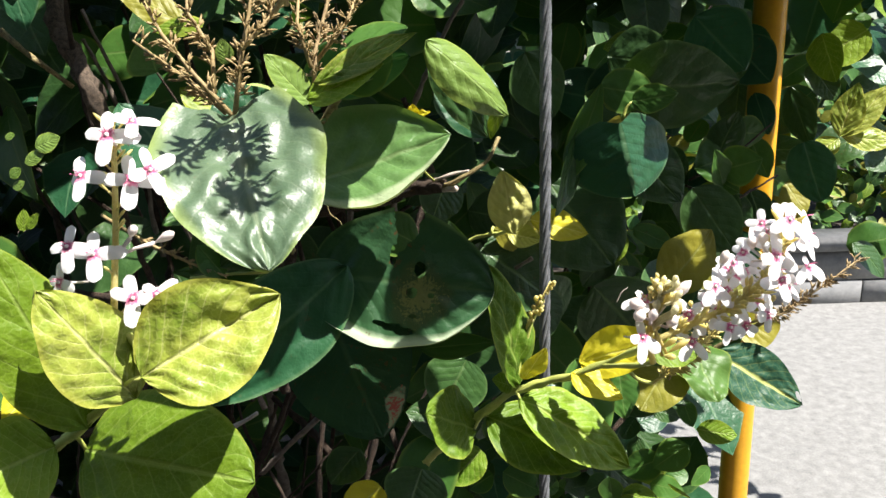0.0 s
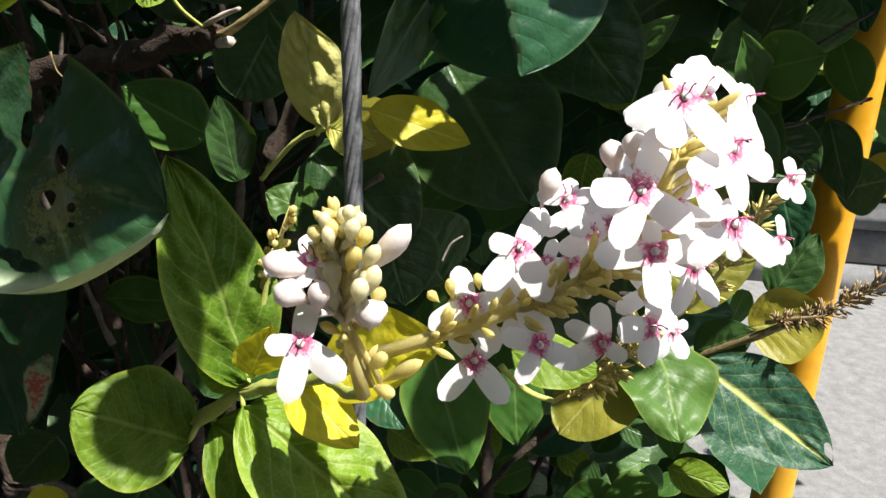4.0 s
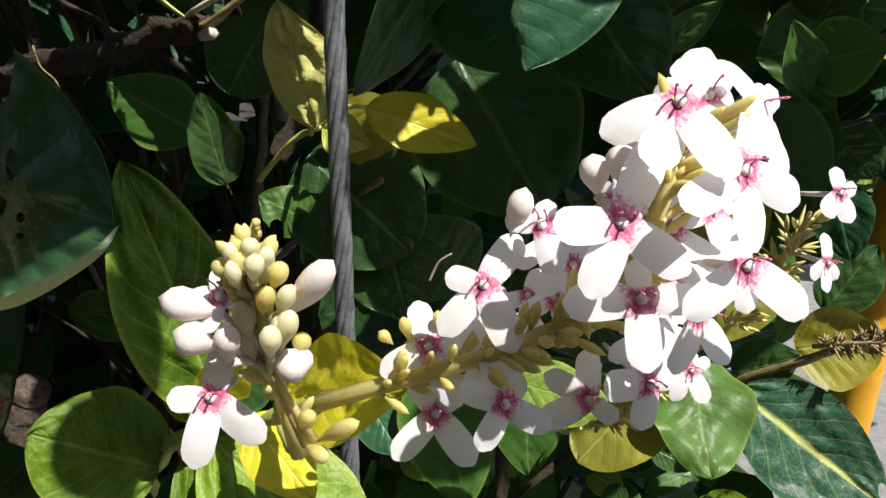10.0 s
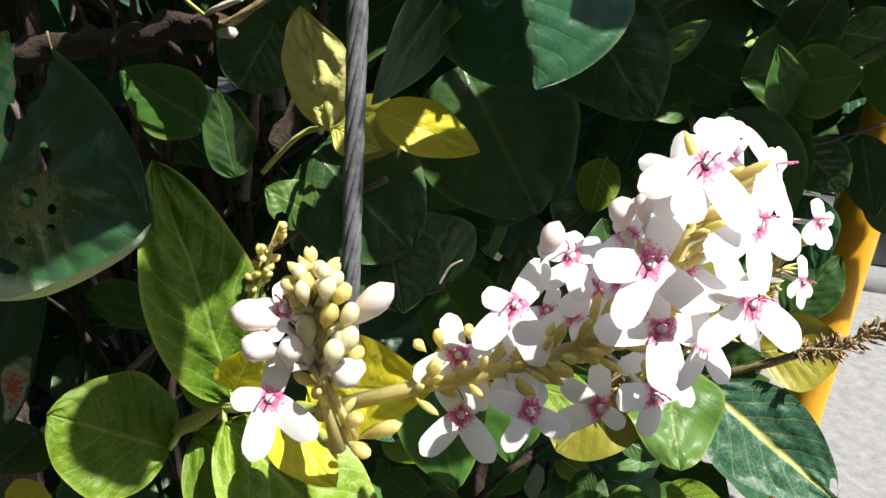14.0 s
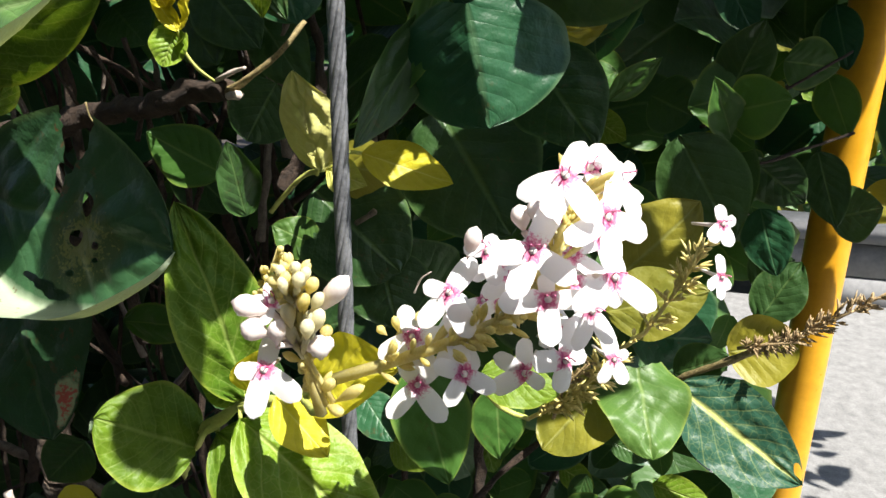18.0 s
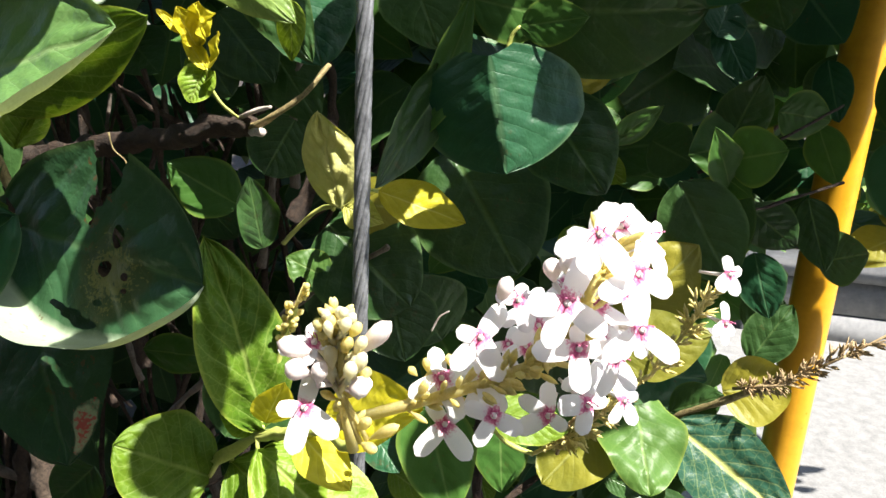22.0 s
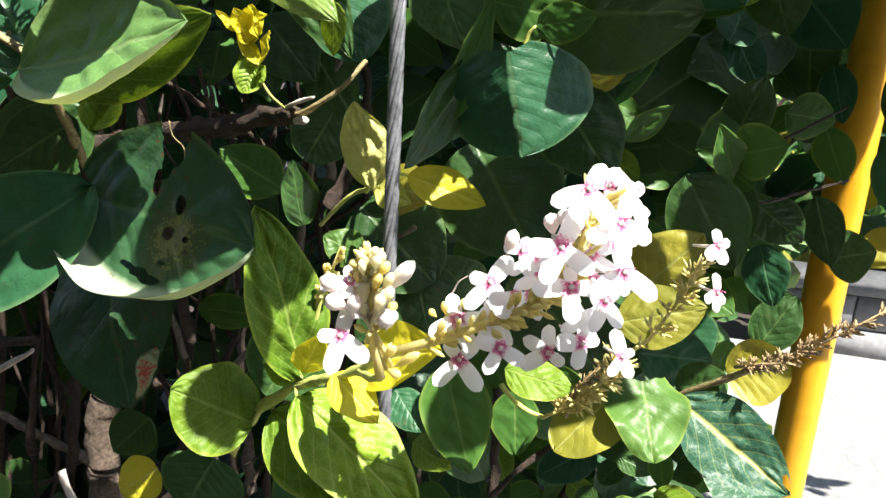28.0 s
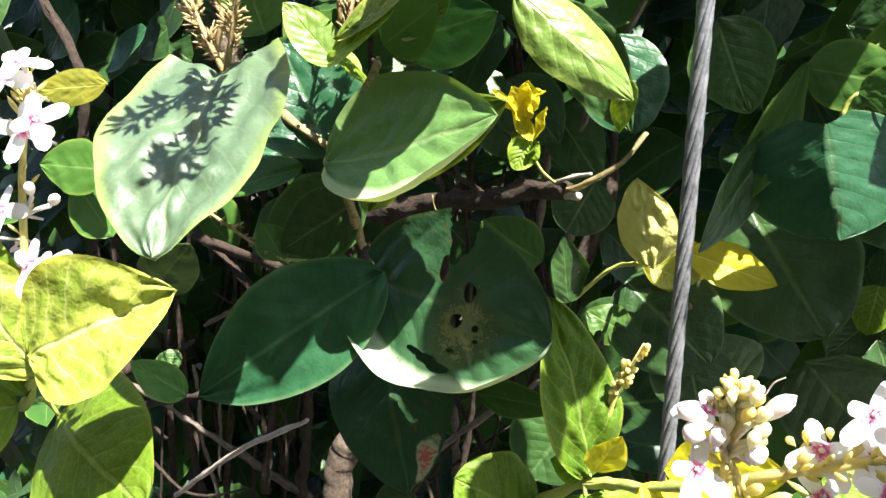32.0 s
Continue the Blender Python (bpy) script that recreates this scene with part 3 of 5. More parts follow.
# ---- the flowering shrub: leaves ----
leaf(shrub, "spotted", (-0.102, 0.590, 1.127), (0.036, 0.566, 1.115), (-0.12, -0.94, 0.32), 0.126, "round dark leaf with chewed holes and a turned-up rim painted pale as sunlit", shape="round", lobe=0.10, nu=120, nv=96, cup=0.10, lift=(0.48, 0.05), rim=0.76, holes=((0.55, 0.20, 0.040, 0.11), (0.51, -0.13, 0.034, 0.075), (0.63, -0.15, 0.022, 0.045), (0.65, -0.28, 0.016, 0.03), (0.53, -0.45, 0.026, 0.035), (0.34, -0.58, 0.06, 0.035), (0.42, -0.60, 0.07, 0.055), (0.50, -0.66, 0.06, 0.05), (0.38, 0.36, 0.024, 0.14), (0.42, 0.55, 0.035, 0.14), (0.45, 0.80, 0.075, 0.26), (0.46, 1.0, 0.10, 0.22)))
leaf(shrub, "rotten", (-0.108, 0.608, 1.088), (-0.062, 0.565, 0.985), (-0.14, -0.90, 0.41), 0.118, "dark round leaf with a red and brown rotten patch", shape="heart", bend=0.06)
leaf(shrub, "blue", (-0.085, 0.572, 1.140), (-0.206, 0.515, 1.046), (0.30, -0.92, 0.20), 0.080, "long dark blue-green leaf with a glossy face", shape="ovate", bend=0.05, cup=0.1, nu=40, nv=24)
leaf(shrub, "fresh", (0.058, 0.588, 1.020), (0.026, 0.586, 1.136), (0.58, -0.62, 0.50), 0.056, "upright yellow-green leaf with a pointed tip", stem=(0.055, 0.588, 1.014), shape="ovate", bend=0.05, fold=0.22, wave=0.06, quilt=1.6, nu=36, nv=24)
leaf(shrub, "lime", (0.052, 0.592, 1.018), (0.034, 0.580, 1.030), (0.30, -0.70, 0.60), 0.020, shape="ovate", cup=0.3)
leaf(shrub, "fresh", (0.018, 0.592, 0.976), (-0.024, 0.559, 1.010), (0.52, -0.64, 0.56), 0.064, "round lime-green leaf with puckered veins", stem=(0.034, 0.592, 0.996), shape="round", wave=0.10, cup=0.1, quilt=2.2, nu=40, nv=30)
leaf(shrub, "lime", (0.058, 0.580, 1.010), (0.153, 0.563, 0.950), (0.42, -0.62, 0.66), 0.064, "large lime-green leaf with sunlit puckered veins", stem=(0.055, 0.588, 1.014), shape="ovate", bend=0.05, wave=0.04, fold=0.10, quilt=1.8, nu=44, nv=30)
leaf(shrub, "fresh", (0.030, 0.598, 0.985), (0.122, 0.578, 0.944), (0.30, -0.72, 0.62), 0.066, "broad green leaf half hidden under the lime one", stem=(0.036, 0.594, 0.998), shape="ovate", bend=0.05, quilt=1.6, nu=40, nv=26)
leaf(shrub, "yellow", (0.108, 0.566, 1.050), (0.170, 0.530, 1.084), (0.05, -0.80, 0.60), 0.042, "yellow bract leaf under the flower stalk", shape="ovate", wave=0.08, cup=0.25, nu=30, nv=20)
leaf(shrub, "yellow", (0.098, 0.550, 1.048), (0.136, 0.528, 1.034), (0.25, -0.72, 0.65), 0.026, "small yellow bract leaf", shape="ovate", wave=0.1, nu=24, nv=16)
leaf(shrub, "yellow", (0.062, 0.583, 1.028), (0.080, 0.572, 1.062), (0.50, -0.66, 0.55), 0.024, "small yellow bract leaf", shape="ovate", wave=0.1, cup=0.2)
leaf(shrub, "wilting", (0.066, 0.692, 1.134), (0.053, 0.680, 1.199), (-0.15, -0.88, 0.42), 0.044, "crumpled yellow leaf beside the wire", stem=(0.048, 0.722, 1.124), shape="ovate", fold=-0.12, wave=0.08, quilt=2.4, nu=32, nv=22)
leaf(shrub, "yellow", (0.084, 0.718, 1.142), (0.146, 0.731, 1.122), (0.10, -0.83, 0.56), 0.036, "yellow leaf with a dark dry edge", stem=(0.060, 0.716, 1.132), shape="ovate", fold=0.2, wave=0.06)
leaf(shrub, "olive", (0.048, 0.735, 1.129), (0.105, 0.760, 1.119), (0.39, -0.92, -0.08), 0.045, stem=(0.045, 0.730, 1.126), shape="ovate")
leaf(shrub, "wilting", (0.060, 0.712, 1.130), (0.094, 0.700, 1.124), (0.24, -0.90, 0.30), 0.026, shape="lance", fold=0.3)
leaf(shrub, "blue", (0.164, 0.682, 1.240), (0.180, 0.678, 1.170), (0.10, -0.98, 0.10), 0.118, "broad dark leaf folded back along its midrib", shape="round", lobe=0.08, fold=-0.56, bend=0.03, wave=0.04, nu=40, nv=28)
leaf(shrub, "mid", (0.118, 0.696, 1.186), (0.149, 0.694, 1.276), (-0.40, -0.91, 0.05), 0.030, "raised wing of the folded leaf", shape="ovate", bend=-0.05)
leaf(shrub, "dark", (0.190, 0.760, 1.211), (0.241, 0.730, 1.153), (-0.13, -0.92, 0.36), 0.067, shape="ovate")
leaf(shrub, "dark", (0.136, 0.720, 1.236), (0.101, 0.660, 1.157), (0.80, -0.60, 0.09), 0.039, shape="ovate", fold=0.2)
leaf(shrub, "dark", (0.117, 0.800, 1.163), (0.182, 0.770, 1.076), (0.06, -0.93, 0.36), 0.113, shape="round")
leaf(shrub, "dark", (0.174, 0.740, 1.270), (0.289, 0.720, 1.273), (-0.15, -0.93, -0.32), 0.093, shape="ovate", bend=0.05)
leaf(shrub, "mid", (0.179, 0.700, 1.258), (0.220, 0.690, 1.265), (-0.22, -0.97, -0.10), 0.029, stem=(0.171, 0.700, 1.241), shape="ovate")
leaf(shrub, "mid", (0.172, 0.710, 1.249), (0.158, 0.700, 1.282), (0.25, -0.95, -0.18), 0.029, shape="ovate")
leaf(shrub, "mid", (0.171, 0.710, 1.243), (0.187, 0.720, 1.288), (0.52, -0.85, -0.00), 0.021, shape="lance")
leaf(shrub, "dark", (0.035, 0.745, 1.106), (0.106, 0.735, 1.051), (0.17, -0.91, 0.39), 0.091, shape="round", bend=0.04)
leaf(shrub, "dark", (0.084, 0.750, 1.059), (0.105, 0.730, 1.007), (0.23, -0.87, 0.43), 0.068, shape="ovate")
leaf(shrub, "dark", (0.002, 0.700, 1.095), (-0.000, 0.685, 1.151), (0.71, -0.68, -0.16), 0.036, "small dark leaf with a torn edge", shape="ovate", wave=0.25, curl=0.4)
leaf(shrub, "mid", (-0.032, 0.730, 1.117), (-0.080, 0.710, 1.149), (0.48, -0.86, 0.18), 0.047, shape="ovate")
leaf(shrub, "dark", (0.001, 0.760, 1.182), (-0.016, 0.740, 1.141), (0.47, -0.85, 0.23), 0.055, shape="round")
leaf(shrub, "olive", (0.262, 0.838, 1.024), (0.322, 0.855, 1.092), (0.25, -0.92, 0.20), 0.078, "broad dull olive leaf behind the flowers", shape="ovate", bend=0.05)
leaf(shrub, "olive", (0.257, 0.700, 1.052), (0.318, 0.700, 1.073), (-0.15, -0.88, 0.46), 0.047, shape="ovate")
leaf(shrub, "dark", (0.300, 0.870, 1.142), (0.351, 0.850, 1.063), (-0.09, -0.98, 0.19), 0.074, shape="ovate")
leaf(shrub, "dark", (0.329, 0.900, 1.145), (0.361, 0.880, 1.077), (-0.29, -0.95, 0.14), 0.051, shape="ovate")
leaf(shrub, "mid", (0.343, 0.880, 1.137), (0.321, 0.860, 1.190), (0.39, -0.90, -0.19), 0.033, shape="lance", fold=0.3)
leaf(shrub, "mid", (0.336, 0.880, 1.148), (0.359, 0.870, 1.134), (-0.44, -0.90, -0.07), 0.028, shape="lance")
leaf(shrub, "mid", (0.337, 0.880, 1.161), (0.379, 0.860, 1.176), (-0.43, -0.90, 0.01), 0.052, "green leaf with puckered veins", shape="ovate", bend=0.08)
leaf(shrub, "dark", (0.339, 0.900, 1.175), (0.355, 0.880, 1.232), (-0.22, -0.94, -0.27), 0.045, shape="ovate")
leaf(shrub, "blue", (0.516, 1.040, 1.172), (0.540, 1.020, 1.088), (-0.25, -0.96, 0.14), 0.066, shape="round")
leaf(shrub, "dark", (0.483, 1.100, 1.023), (0.534, 1.100, 1.040), (-0.04, -0.99, 0.11), 0.065, shape="ovate")
leaf(shrub, "gloss", (0.285, 0.800, 0.964), (0.301, 0.745, 0.917), (0.13, -0.62, 0.77), 0.070, "glossy green leaf with notched edge", shape="heart", lobe=0.1, wave=0.25, quilt=2.0)
leaf(shrub, "fresh", (0.187, 0.640, 1.028), (0.235, 0.640, 1.021), (0.10, -0.66, 0.74), 0.033, shape="ovate", wave=0.1)
leaf(shrub, "olive", (0.265, 0.800, 0.952), (0.217, 0.760, 0.901), (-0.29, -0.60, 0.74), 0.069, "yellowing olive leaf with an orange edge", shape="round", wave=0.08)
leaf(shrub, "ribbed", (0.316, 0.802, 0.952), (0.416, 0.783, 0.890), (-0.06, -0.82, 0.56), 0.072, "long dark leaf with a pale midrib and torn tip", shape="ovate", fold=0.25, wave=0.08, nu=40, nv=26, holes=((0.93, 0.6, 0.05, 0.35),))
leaf(shrub, "dark", (0.316, 0.830, 0.948), (0.355, 0.820, 0.975), (-0.39, -0.89, 0.23), 0.039, shape="ovate")
leaf(shrub, "blue", (0.279, 0.840, 0.974), (0.347, 0.860, 0.969), (0.29, -0.96, 0.03), 0.062, shape="ovate")
leaf(shrub, "olive", (0.361, 0.860, 0.960), (0.415, 0.860, 0.976), (-0.07, -0.97, 0.23), 0.061, "curled leaf cupping a withered flower head", shape="round", cup=0.4)
leaf(shrub, "mid", (0.129, 0.700, 0.995), (0.159, 0.680, 0.914), (0.26, -0.91, 0.32), 0.058, shape="ovate")
leaf(shrub, "mid", (0.182, 0.730, 0.969), (0.189, 0.720, 0.913), (0.17, -0.97, 0.19), 0.042, shape="ovate")
leaf(shrub, "blue", (0.087, 0.700, 0.965), (0.117, 0.680, 0.942), (0.03, -0.72, 0.69), 0.033, shape="ovate")
leaf(shrub, "mid", (0.186, 0.680, 1.005), (0.238, 0.670, 1.017), (-0.16, -0.98, -0.13), 0.032, shape="ovate")
leaf(shrub, "dark", (0.122, 0.780, 1.007), (0.093, 0.760, 1.067), (0.47, -0.88, -0.06), 0.075, shape="ovate")
leaf(shrub, "mid", (-0.029, 0.600, 1.053), (0.037, 0.585, 1.063), (-0.24, -0.97, 0.11), 0.025, shape="ovate")
leaf(shrub, "dark", (0.014, 0.680, 1.006), (-0.011, 0.660, 0.960), (0.32, -0.92, 0.22), 0.072, shape="round")
leaf(shrub, "yellow", (-0.071, 0.600, 0.914), (-0.108, 0.600, 0.884), (-0.08, -0.99, 0.10), 0.038, "fallen-looking yellow round leaf with a brown scar", shape="round")
leaf(shrub, "dark", (-0.033, 0.620, 0.920), (-0.047, 0.600, 0.884), (0.42, -0.85, 0.32), 0.068, shape="round")
leaf(shrub, "dark", (-0.092, 0.620, 0.943), (-0.121, 0.610, 0.912), (0.23, -0.97, 0.09), 0.041, shape="ovate")
leaf(shrub, "dish", (-0.114, 0.550, 1.213), (0.004, 0.554, 1.247), (-0.11, -0.81, 0.57), 0.096, "large green leaf spread like a shallow dish", stem=(-0.126, 0.576, 1.217), shape="ovate", cup=0.22, bend=-0.04, lift=(0.22, 0.12), rim=0.74, nu=44, nv=30)
leaf(shrub, "fresh", (-0.144, 0.610, 1.198), (-0.011, 0.600, 1.253), (0.10, -0.91, -0.41), 0.059, shape="ovate")
leaf(shrub, "lime", (-0.149, 0.640, 1.169), (-0.108, 0.620, 1.189), (-0.56, -0.72, 0.41), 0.019, shape="ovate")
leaf(shrub, "mid", (-0.173, 0.600, 1.202), (-0.229, 0.560, 1.181), (0.17, -0.63, 0.76), 0.036, shape="ovate", fold=0.3)
leaf(shrub, "chartreuse", (-0.171, 0.660, 1.240), (-0.237, 0.660, 1.286), (0.46, -0.58, 0.67), 0.057, shape="ovate")
leaf(shrub, "blue", (-0.228, 0.650, 1.201), (-0.303, 0.680, 1.273), (0.44, -0.57, 0.69), 0.084, shape="ovate", cup=0.15)
leaf(shrub, "dark", (-0.139, 0.620, 1.176), (-0.199, 0.600, 1.134), (0.29, -0.96, 0.04), 0.053, shape="ovate")
leaf(shrub, "lime", (-0.137, 0.630, 1.166), (-0.104, 0.620, 1.204), (0.51, -0.60, -0.61), 0.028, shape="lance")
leaf(shrub, "dark", (-0.008, 0.676, 1.316), (0.042, 0.700, 1.229), (0.35, -0.93, -0.05), 0.048, "hanging dark leaf under a rolled pale one", shape="ovate", nu=36, nv=24)
leaf(shrub, "pale", (-0.014, 0.618, 1.318), (0.056, 0.643, 1.253), (0.32, -0.86, 0.38), 0.045, "pale green leaf rolled into a loose cone", shape="ovate", cup=-0.35, bend=0.04, nu=32, nv=20)
leaf(shrub, "fresh", (0.052, 0.646, 1.266), (0.042, 0.668, 1.230), (0.45, -0.86, 0.20), 0.017, "folded-under tip of the rolled leaf", shape="ovate", cup=-0.2)
leaf(shrub, "blue", (0.011, 0.740, 1.295), (0.040, 0.720, 1.226), (0.26, -0.89, 0.37), 0.070, shape="round")
leaf(shrub, "dark", (0.084, 0.760, 1.308), (0.113, 0.760, 1.241), (0.21, -0.97, 0.09), 0.061, shape="ovate")
leaf(shrub, "big", (-0.147, 0.500, 1.273), (-0.107, 0.408, 1.184), (0.09, -0.67, 0.74), 0.112, "very large heart-shaped leaf, glossy and dappled with shade", shape="heart", lobe=0.1, cup=0.1, bend=0.03, nu=44, nv=36, wave=0.03, quilt=2.0)
leaf(shrub, "blue", (-0.132, 0.580, 1.214), (-0.176, 0.586, 1.290), (0.55, -0.80, 0.20), 0.084, shape="ovate", cup=0.1, nu=36, nv=22)
leaf(shrub, "lime", (-0.133, 0.620, 1.261), (-0.185, 0.600, 1.276), (0.44, -0.71, 0.55), 0.051, shape="ovate")
leaf(shrub, "lime", (-0.110, 0.600, 1.261), (-0.120, 0.560, 1.286), (0.84, 0.09, 0.53), 0.015, shape="lance")
leaf(shrub, "blue", (-0.121, 0.640, 1.289), (-0.027, 0.620, 1.307), (-0.07, -0.84, -0.54), 0.060, shape="ovate")
leaf(shrub, "dark", (-0.163, 0.660, 1.179), (-0.234, 0.620, 1.123), (0.46, -0.89, 0.06), 0.071, shape="ovate")
leaf(shrub, "mid", (-0.165, 0.660, 1.108), (-0.258, 0.640, 1.120), (0.24, -0.91, 0.34), 0.029, shape="lance")
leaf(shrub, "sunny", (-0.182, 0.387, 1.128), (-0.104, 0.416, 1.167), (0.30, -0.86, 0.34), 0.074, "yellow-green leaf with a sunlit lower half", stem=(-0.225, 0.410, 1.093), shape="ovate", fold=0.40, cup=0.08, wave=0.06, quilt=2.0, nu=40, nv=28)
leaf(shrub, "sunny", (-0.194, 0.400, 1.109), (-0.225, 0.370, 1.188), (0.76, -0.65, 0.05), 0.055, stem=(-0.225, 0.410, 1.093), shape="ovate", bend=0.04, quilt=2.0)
leaf(shrub, "fresh", (-0.232, 0.410, 1.084), (-0.264, 0.390, 1.211), (0.72, -0.69, 0.08), 0.058, shape="ovate", bend=0.05)
leaf(shrub, "fresh", (-0.252, 0.440, 1.052), (-0.128, 0.404, 1.046), (-0.15, -0.78, 0.60), 0.096, "broad smooth green leaf", stem=(-0.255, 0.430, 1.068), shape="round", bend=0.05, nu=36, nv=22, quilt=0.6)
leaf(shrub, "lime", (-0.260, 0.420, 1.067), (-0.293, 0.380, 1.065), (0.67, -0.59, 0.45), 0.060, shape="ovate")
leaf(shrub, "pale", (-0.342, 0.600, 1.243), (-0.320, 0.600, 1.251), (-0.14, -0.93, 0.35), 0.018, shape="ovate")
leaf(shrub, "pale", (-0.353, 0.600, 1.230), (-0.334, 0.600, 1.240), (-0.15, -0.95, 0.28), 0.012, shape="ovate")
leaf(shrub, "pale", (-0.380, 0.620, 1.216), (-0.369, 0.620, 1.224), (-0.13, -0.97, 0.19), 0.010, shape="ovate")
leaf(shrub, "pale", (-0.379, 0.620, 1.206), (-0.368, 0.620, 1.212), (-0.16, -0.94, 0.29), 0.009, shape="ovate")
leaf(shrub, "lime", (-0.353, 0.580, 1.176), (-0.349, 0.580, 1.195), (0.48, -0.87, -0.11), 0.010, shape="ovate")
leaf(shrub, "lime", (-0.349, 0.580, 1.178), (-0.338, 0.580, 1.191), (-0.03, -1.00, 0.02), 0.008, shape="ovate")
leaf(shrub, "pale", (-0.378, 0.620, 1.250), (-0.369, 0.620, 1.253), (-0.12, -0.92, 0.38), 0.007, shape="ovate")
leaf(shrub, "yellow", (-0.273, 0.450, 1.105), (-0.300, 0.430, 1.079), (0.14, -0.86, 0.50), 0.031, shape="lance")
leaf(shrub, "mid", (-0.293, 0.460, 1.084), (-0.322, 0.460, 1.119), (0.48, -0.78, 0.40), 0.051, shape="ovate")
leaf(shrub, "sunny", (-0.095, 0.540, 1.288), (-0.018, 0.520, 1.321), (-0.41, -0.77, 0.49), 0.028, shape="lance", fold=0.2)
leaf(shrub, "lime", (-0.101, 0.540, 1.277), (-0.042, 0.520, 1.301), (-0.46, -0.73, 0.50), 0.033, shape="ovate", cup=0.2)
leaf(shrub, "pale", (-0.101, 0.550, 1.274), (-0.129, 0.535, 1.310), (0.69, -0.68, 0.24), 0.029, shape="ovate", cup=0.15)
leaf(shrub, "mid", (-0.081, 0.585, 1.313), (-0.026, 0.575, 1.327), (-0.30, -0.59, 0.75), 0.044, shape="ovate")
leaf(shrub, "pale", (-0.063, 0.580, 1.307), (-0.041, 0.570, 1.298), (-0.11, -0.79, 0.60), 0.043, shape="ovate")
leaf(shrub, "olive", (-0.197, 0.580, 1.335), (-0.250, 0.580, 1.365), (0.26, -0.85, 0.45), 0.027, shape="ovate")
leaf(shrub, "chartreuse", (-0.174, 0.550, 1.334), (-0.212, 0.550, 1.330), (-0.07, -0.84, 0.54), 0.018, shape="ovate")
leaf(shrub, "pale", (-0.150, 0.515, 1.304), (-0.151, 0.510, 1.321), (0.53, -0.82, -0.22), 0.013, shape="ovate")
leaf(shrub, "mid", (-0.081, 0.570, 1.286), (-0.038, 0.560, 1.308), (-0.08, -0.96, -0.28), 0.040, shape="ovate")
leaf(shrub, "mid", (0.148, 0.700, 1.273), (0.204, 0.700, 1.263), (0.00, -1.00, 0.00), 0.043, shape="ovate")
leaf(shrub, "dark", (0.168, 0.760, 1.301), (0.232, 0.740, 1.291), (-0.30, -0.95, 0.01), 0.067, shape="ovate")
leaf(shrub, "blue", (0.269, 0.800, 1.339), (0.319, 0.780, 1.282), (-0.37, -0.93, 0.01), 0.073, shape="ovate")
leaf(shrub, "mid", (0.368, 0.900, 1.179), (0.305, 0.880, 1.163), (0.21, -0.92, 0.32), 0.068, shape="ovate")
leaf(shrub, "lime", (0.507, 1.000, 1.321), (0.522, 0.980, 1.258), (-0.85, -0.52, -0.03), 0.053, shape="ovate", fold=0.3)
leaf(shrub, "dark", (0.399, 0.950, 0.955), (0.430, 0.960, 1.015), (-0.20, -0.95, 0.20), 0.050, "dark oval leaf beside the pole", shape="ovate", bend=0.04)
leaf(shrub, "blue", (0.381, 0.930, 1.071), (0.402, 0.920, 1.012), (-0.25, -0.95, 0.15), 0.046, shape="ovate", bend=0.04)

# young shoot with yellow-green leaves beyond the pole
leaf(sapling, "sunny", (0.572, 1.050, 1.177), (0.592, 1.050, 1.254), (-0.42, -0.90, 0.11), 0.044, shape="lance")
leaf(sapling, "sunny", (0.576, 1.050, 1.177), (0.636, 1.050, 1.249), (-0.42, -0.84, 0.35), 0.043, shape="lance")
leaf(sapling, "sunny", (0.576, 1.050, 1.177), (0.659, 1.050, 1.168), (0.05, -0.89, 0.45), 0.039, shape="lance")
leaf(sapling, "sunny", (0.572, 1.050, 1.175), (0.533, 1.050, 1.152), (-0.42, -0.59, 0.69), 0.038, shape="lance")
leaf(sapling, "dark", (0.508, 1.080, 1.250), (0.538, 1.060, 1.160), (-0.50, -0.87, 0.01), 0.046, shape="lance")
leaf(sapling, "blue", (0.436, 1.030, 1.245), (0.452, 1.010, 1.188), (-0.30, -0.93, 0.10), 0.036, shape="ovate")
leaf(sapling, "dark", (0.448, 1.050, 1.105), (0.476, 1.040, 1.030), (-0.20, -0.96, 0.10), 0.046, shape="ovate")
leaf(sapling, "mid", (0.446, 1.060, 1.180), (0.474, 1.050, 1.120), (-0.30, -0.94, 0.05), 0.042, shape="ovate")
leaf(sapling, "blue", (0.404, 1.020, 1.338), (0.428, 1.000, 1.262), (-0.31, -0.95, 0.09), 0.062, shape="ovate")
leaf(sapling, "dark", (0.350, 0.950, 1.335), (0.374, 0.930, 1.268), (-0.20, -0.97, 0.09), 0.062, shape="ovate")
leaf(sapling, "blue", (0.389, 1.000, 1.315), (0.435, 0.980, 1.261), (-0.31, -0.95, 0.09), 0.071, shape="ovate")
leaf(sapling, "mid", (0.394, 1.000, 1.195), (0.442, 1.000, 1.190), (-0.03, -0.95, -0.30), 0.052, shape="ovate")
leaf(shrub, "dark", (0.382, 1.000, 1.099), (0.433, 1.000, 1.062), (-0.07, -0.99, -0.10), 0.053, shape="ovate")
leaf(shrub, "dark", (0.393, 0.980, 0.980), (0.428, 0.980, 1.011), (0.01, -1.00, -0.01), 0.053, shape="ovate")
leaf(shrub, "blue", (0.308, 0.900, 0.994), (0.342, 0.880, 0.954), (-0.10, -0.92, 0.37), 0.065, shape="ovate")
leaf(shrub, "mid", (0.240, 0.920, 1.161), (0.283, 0.920, 1.200), (0.30, -0.89, -0.33), 0.029, shape="lance")
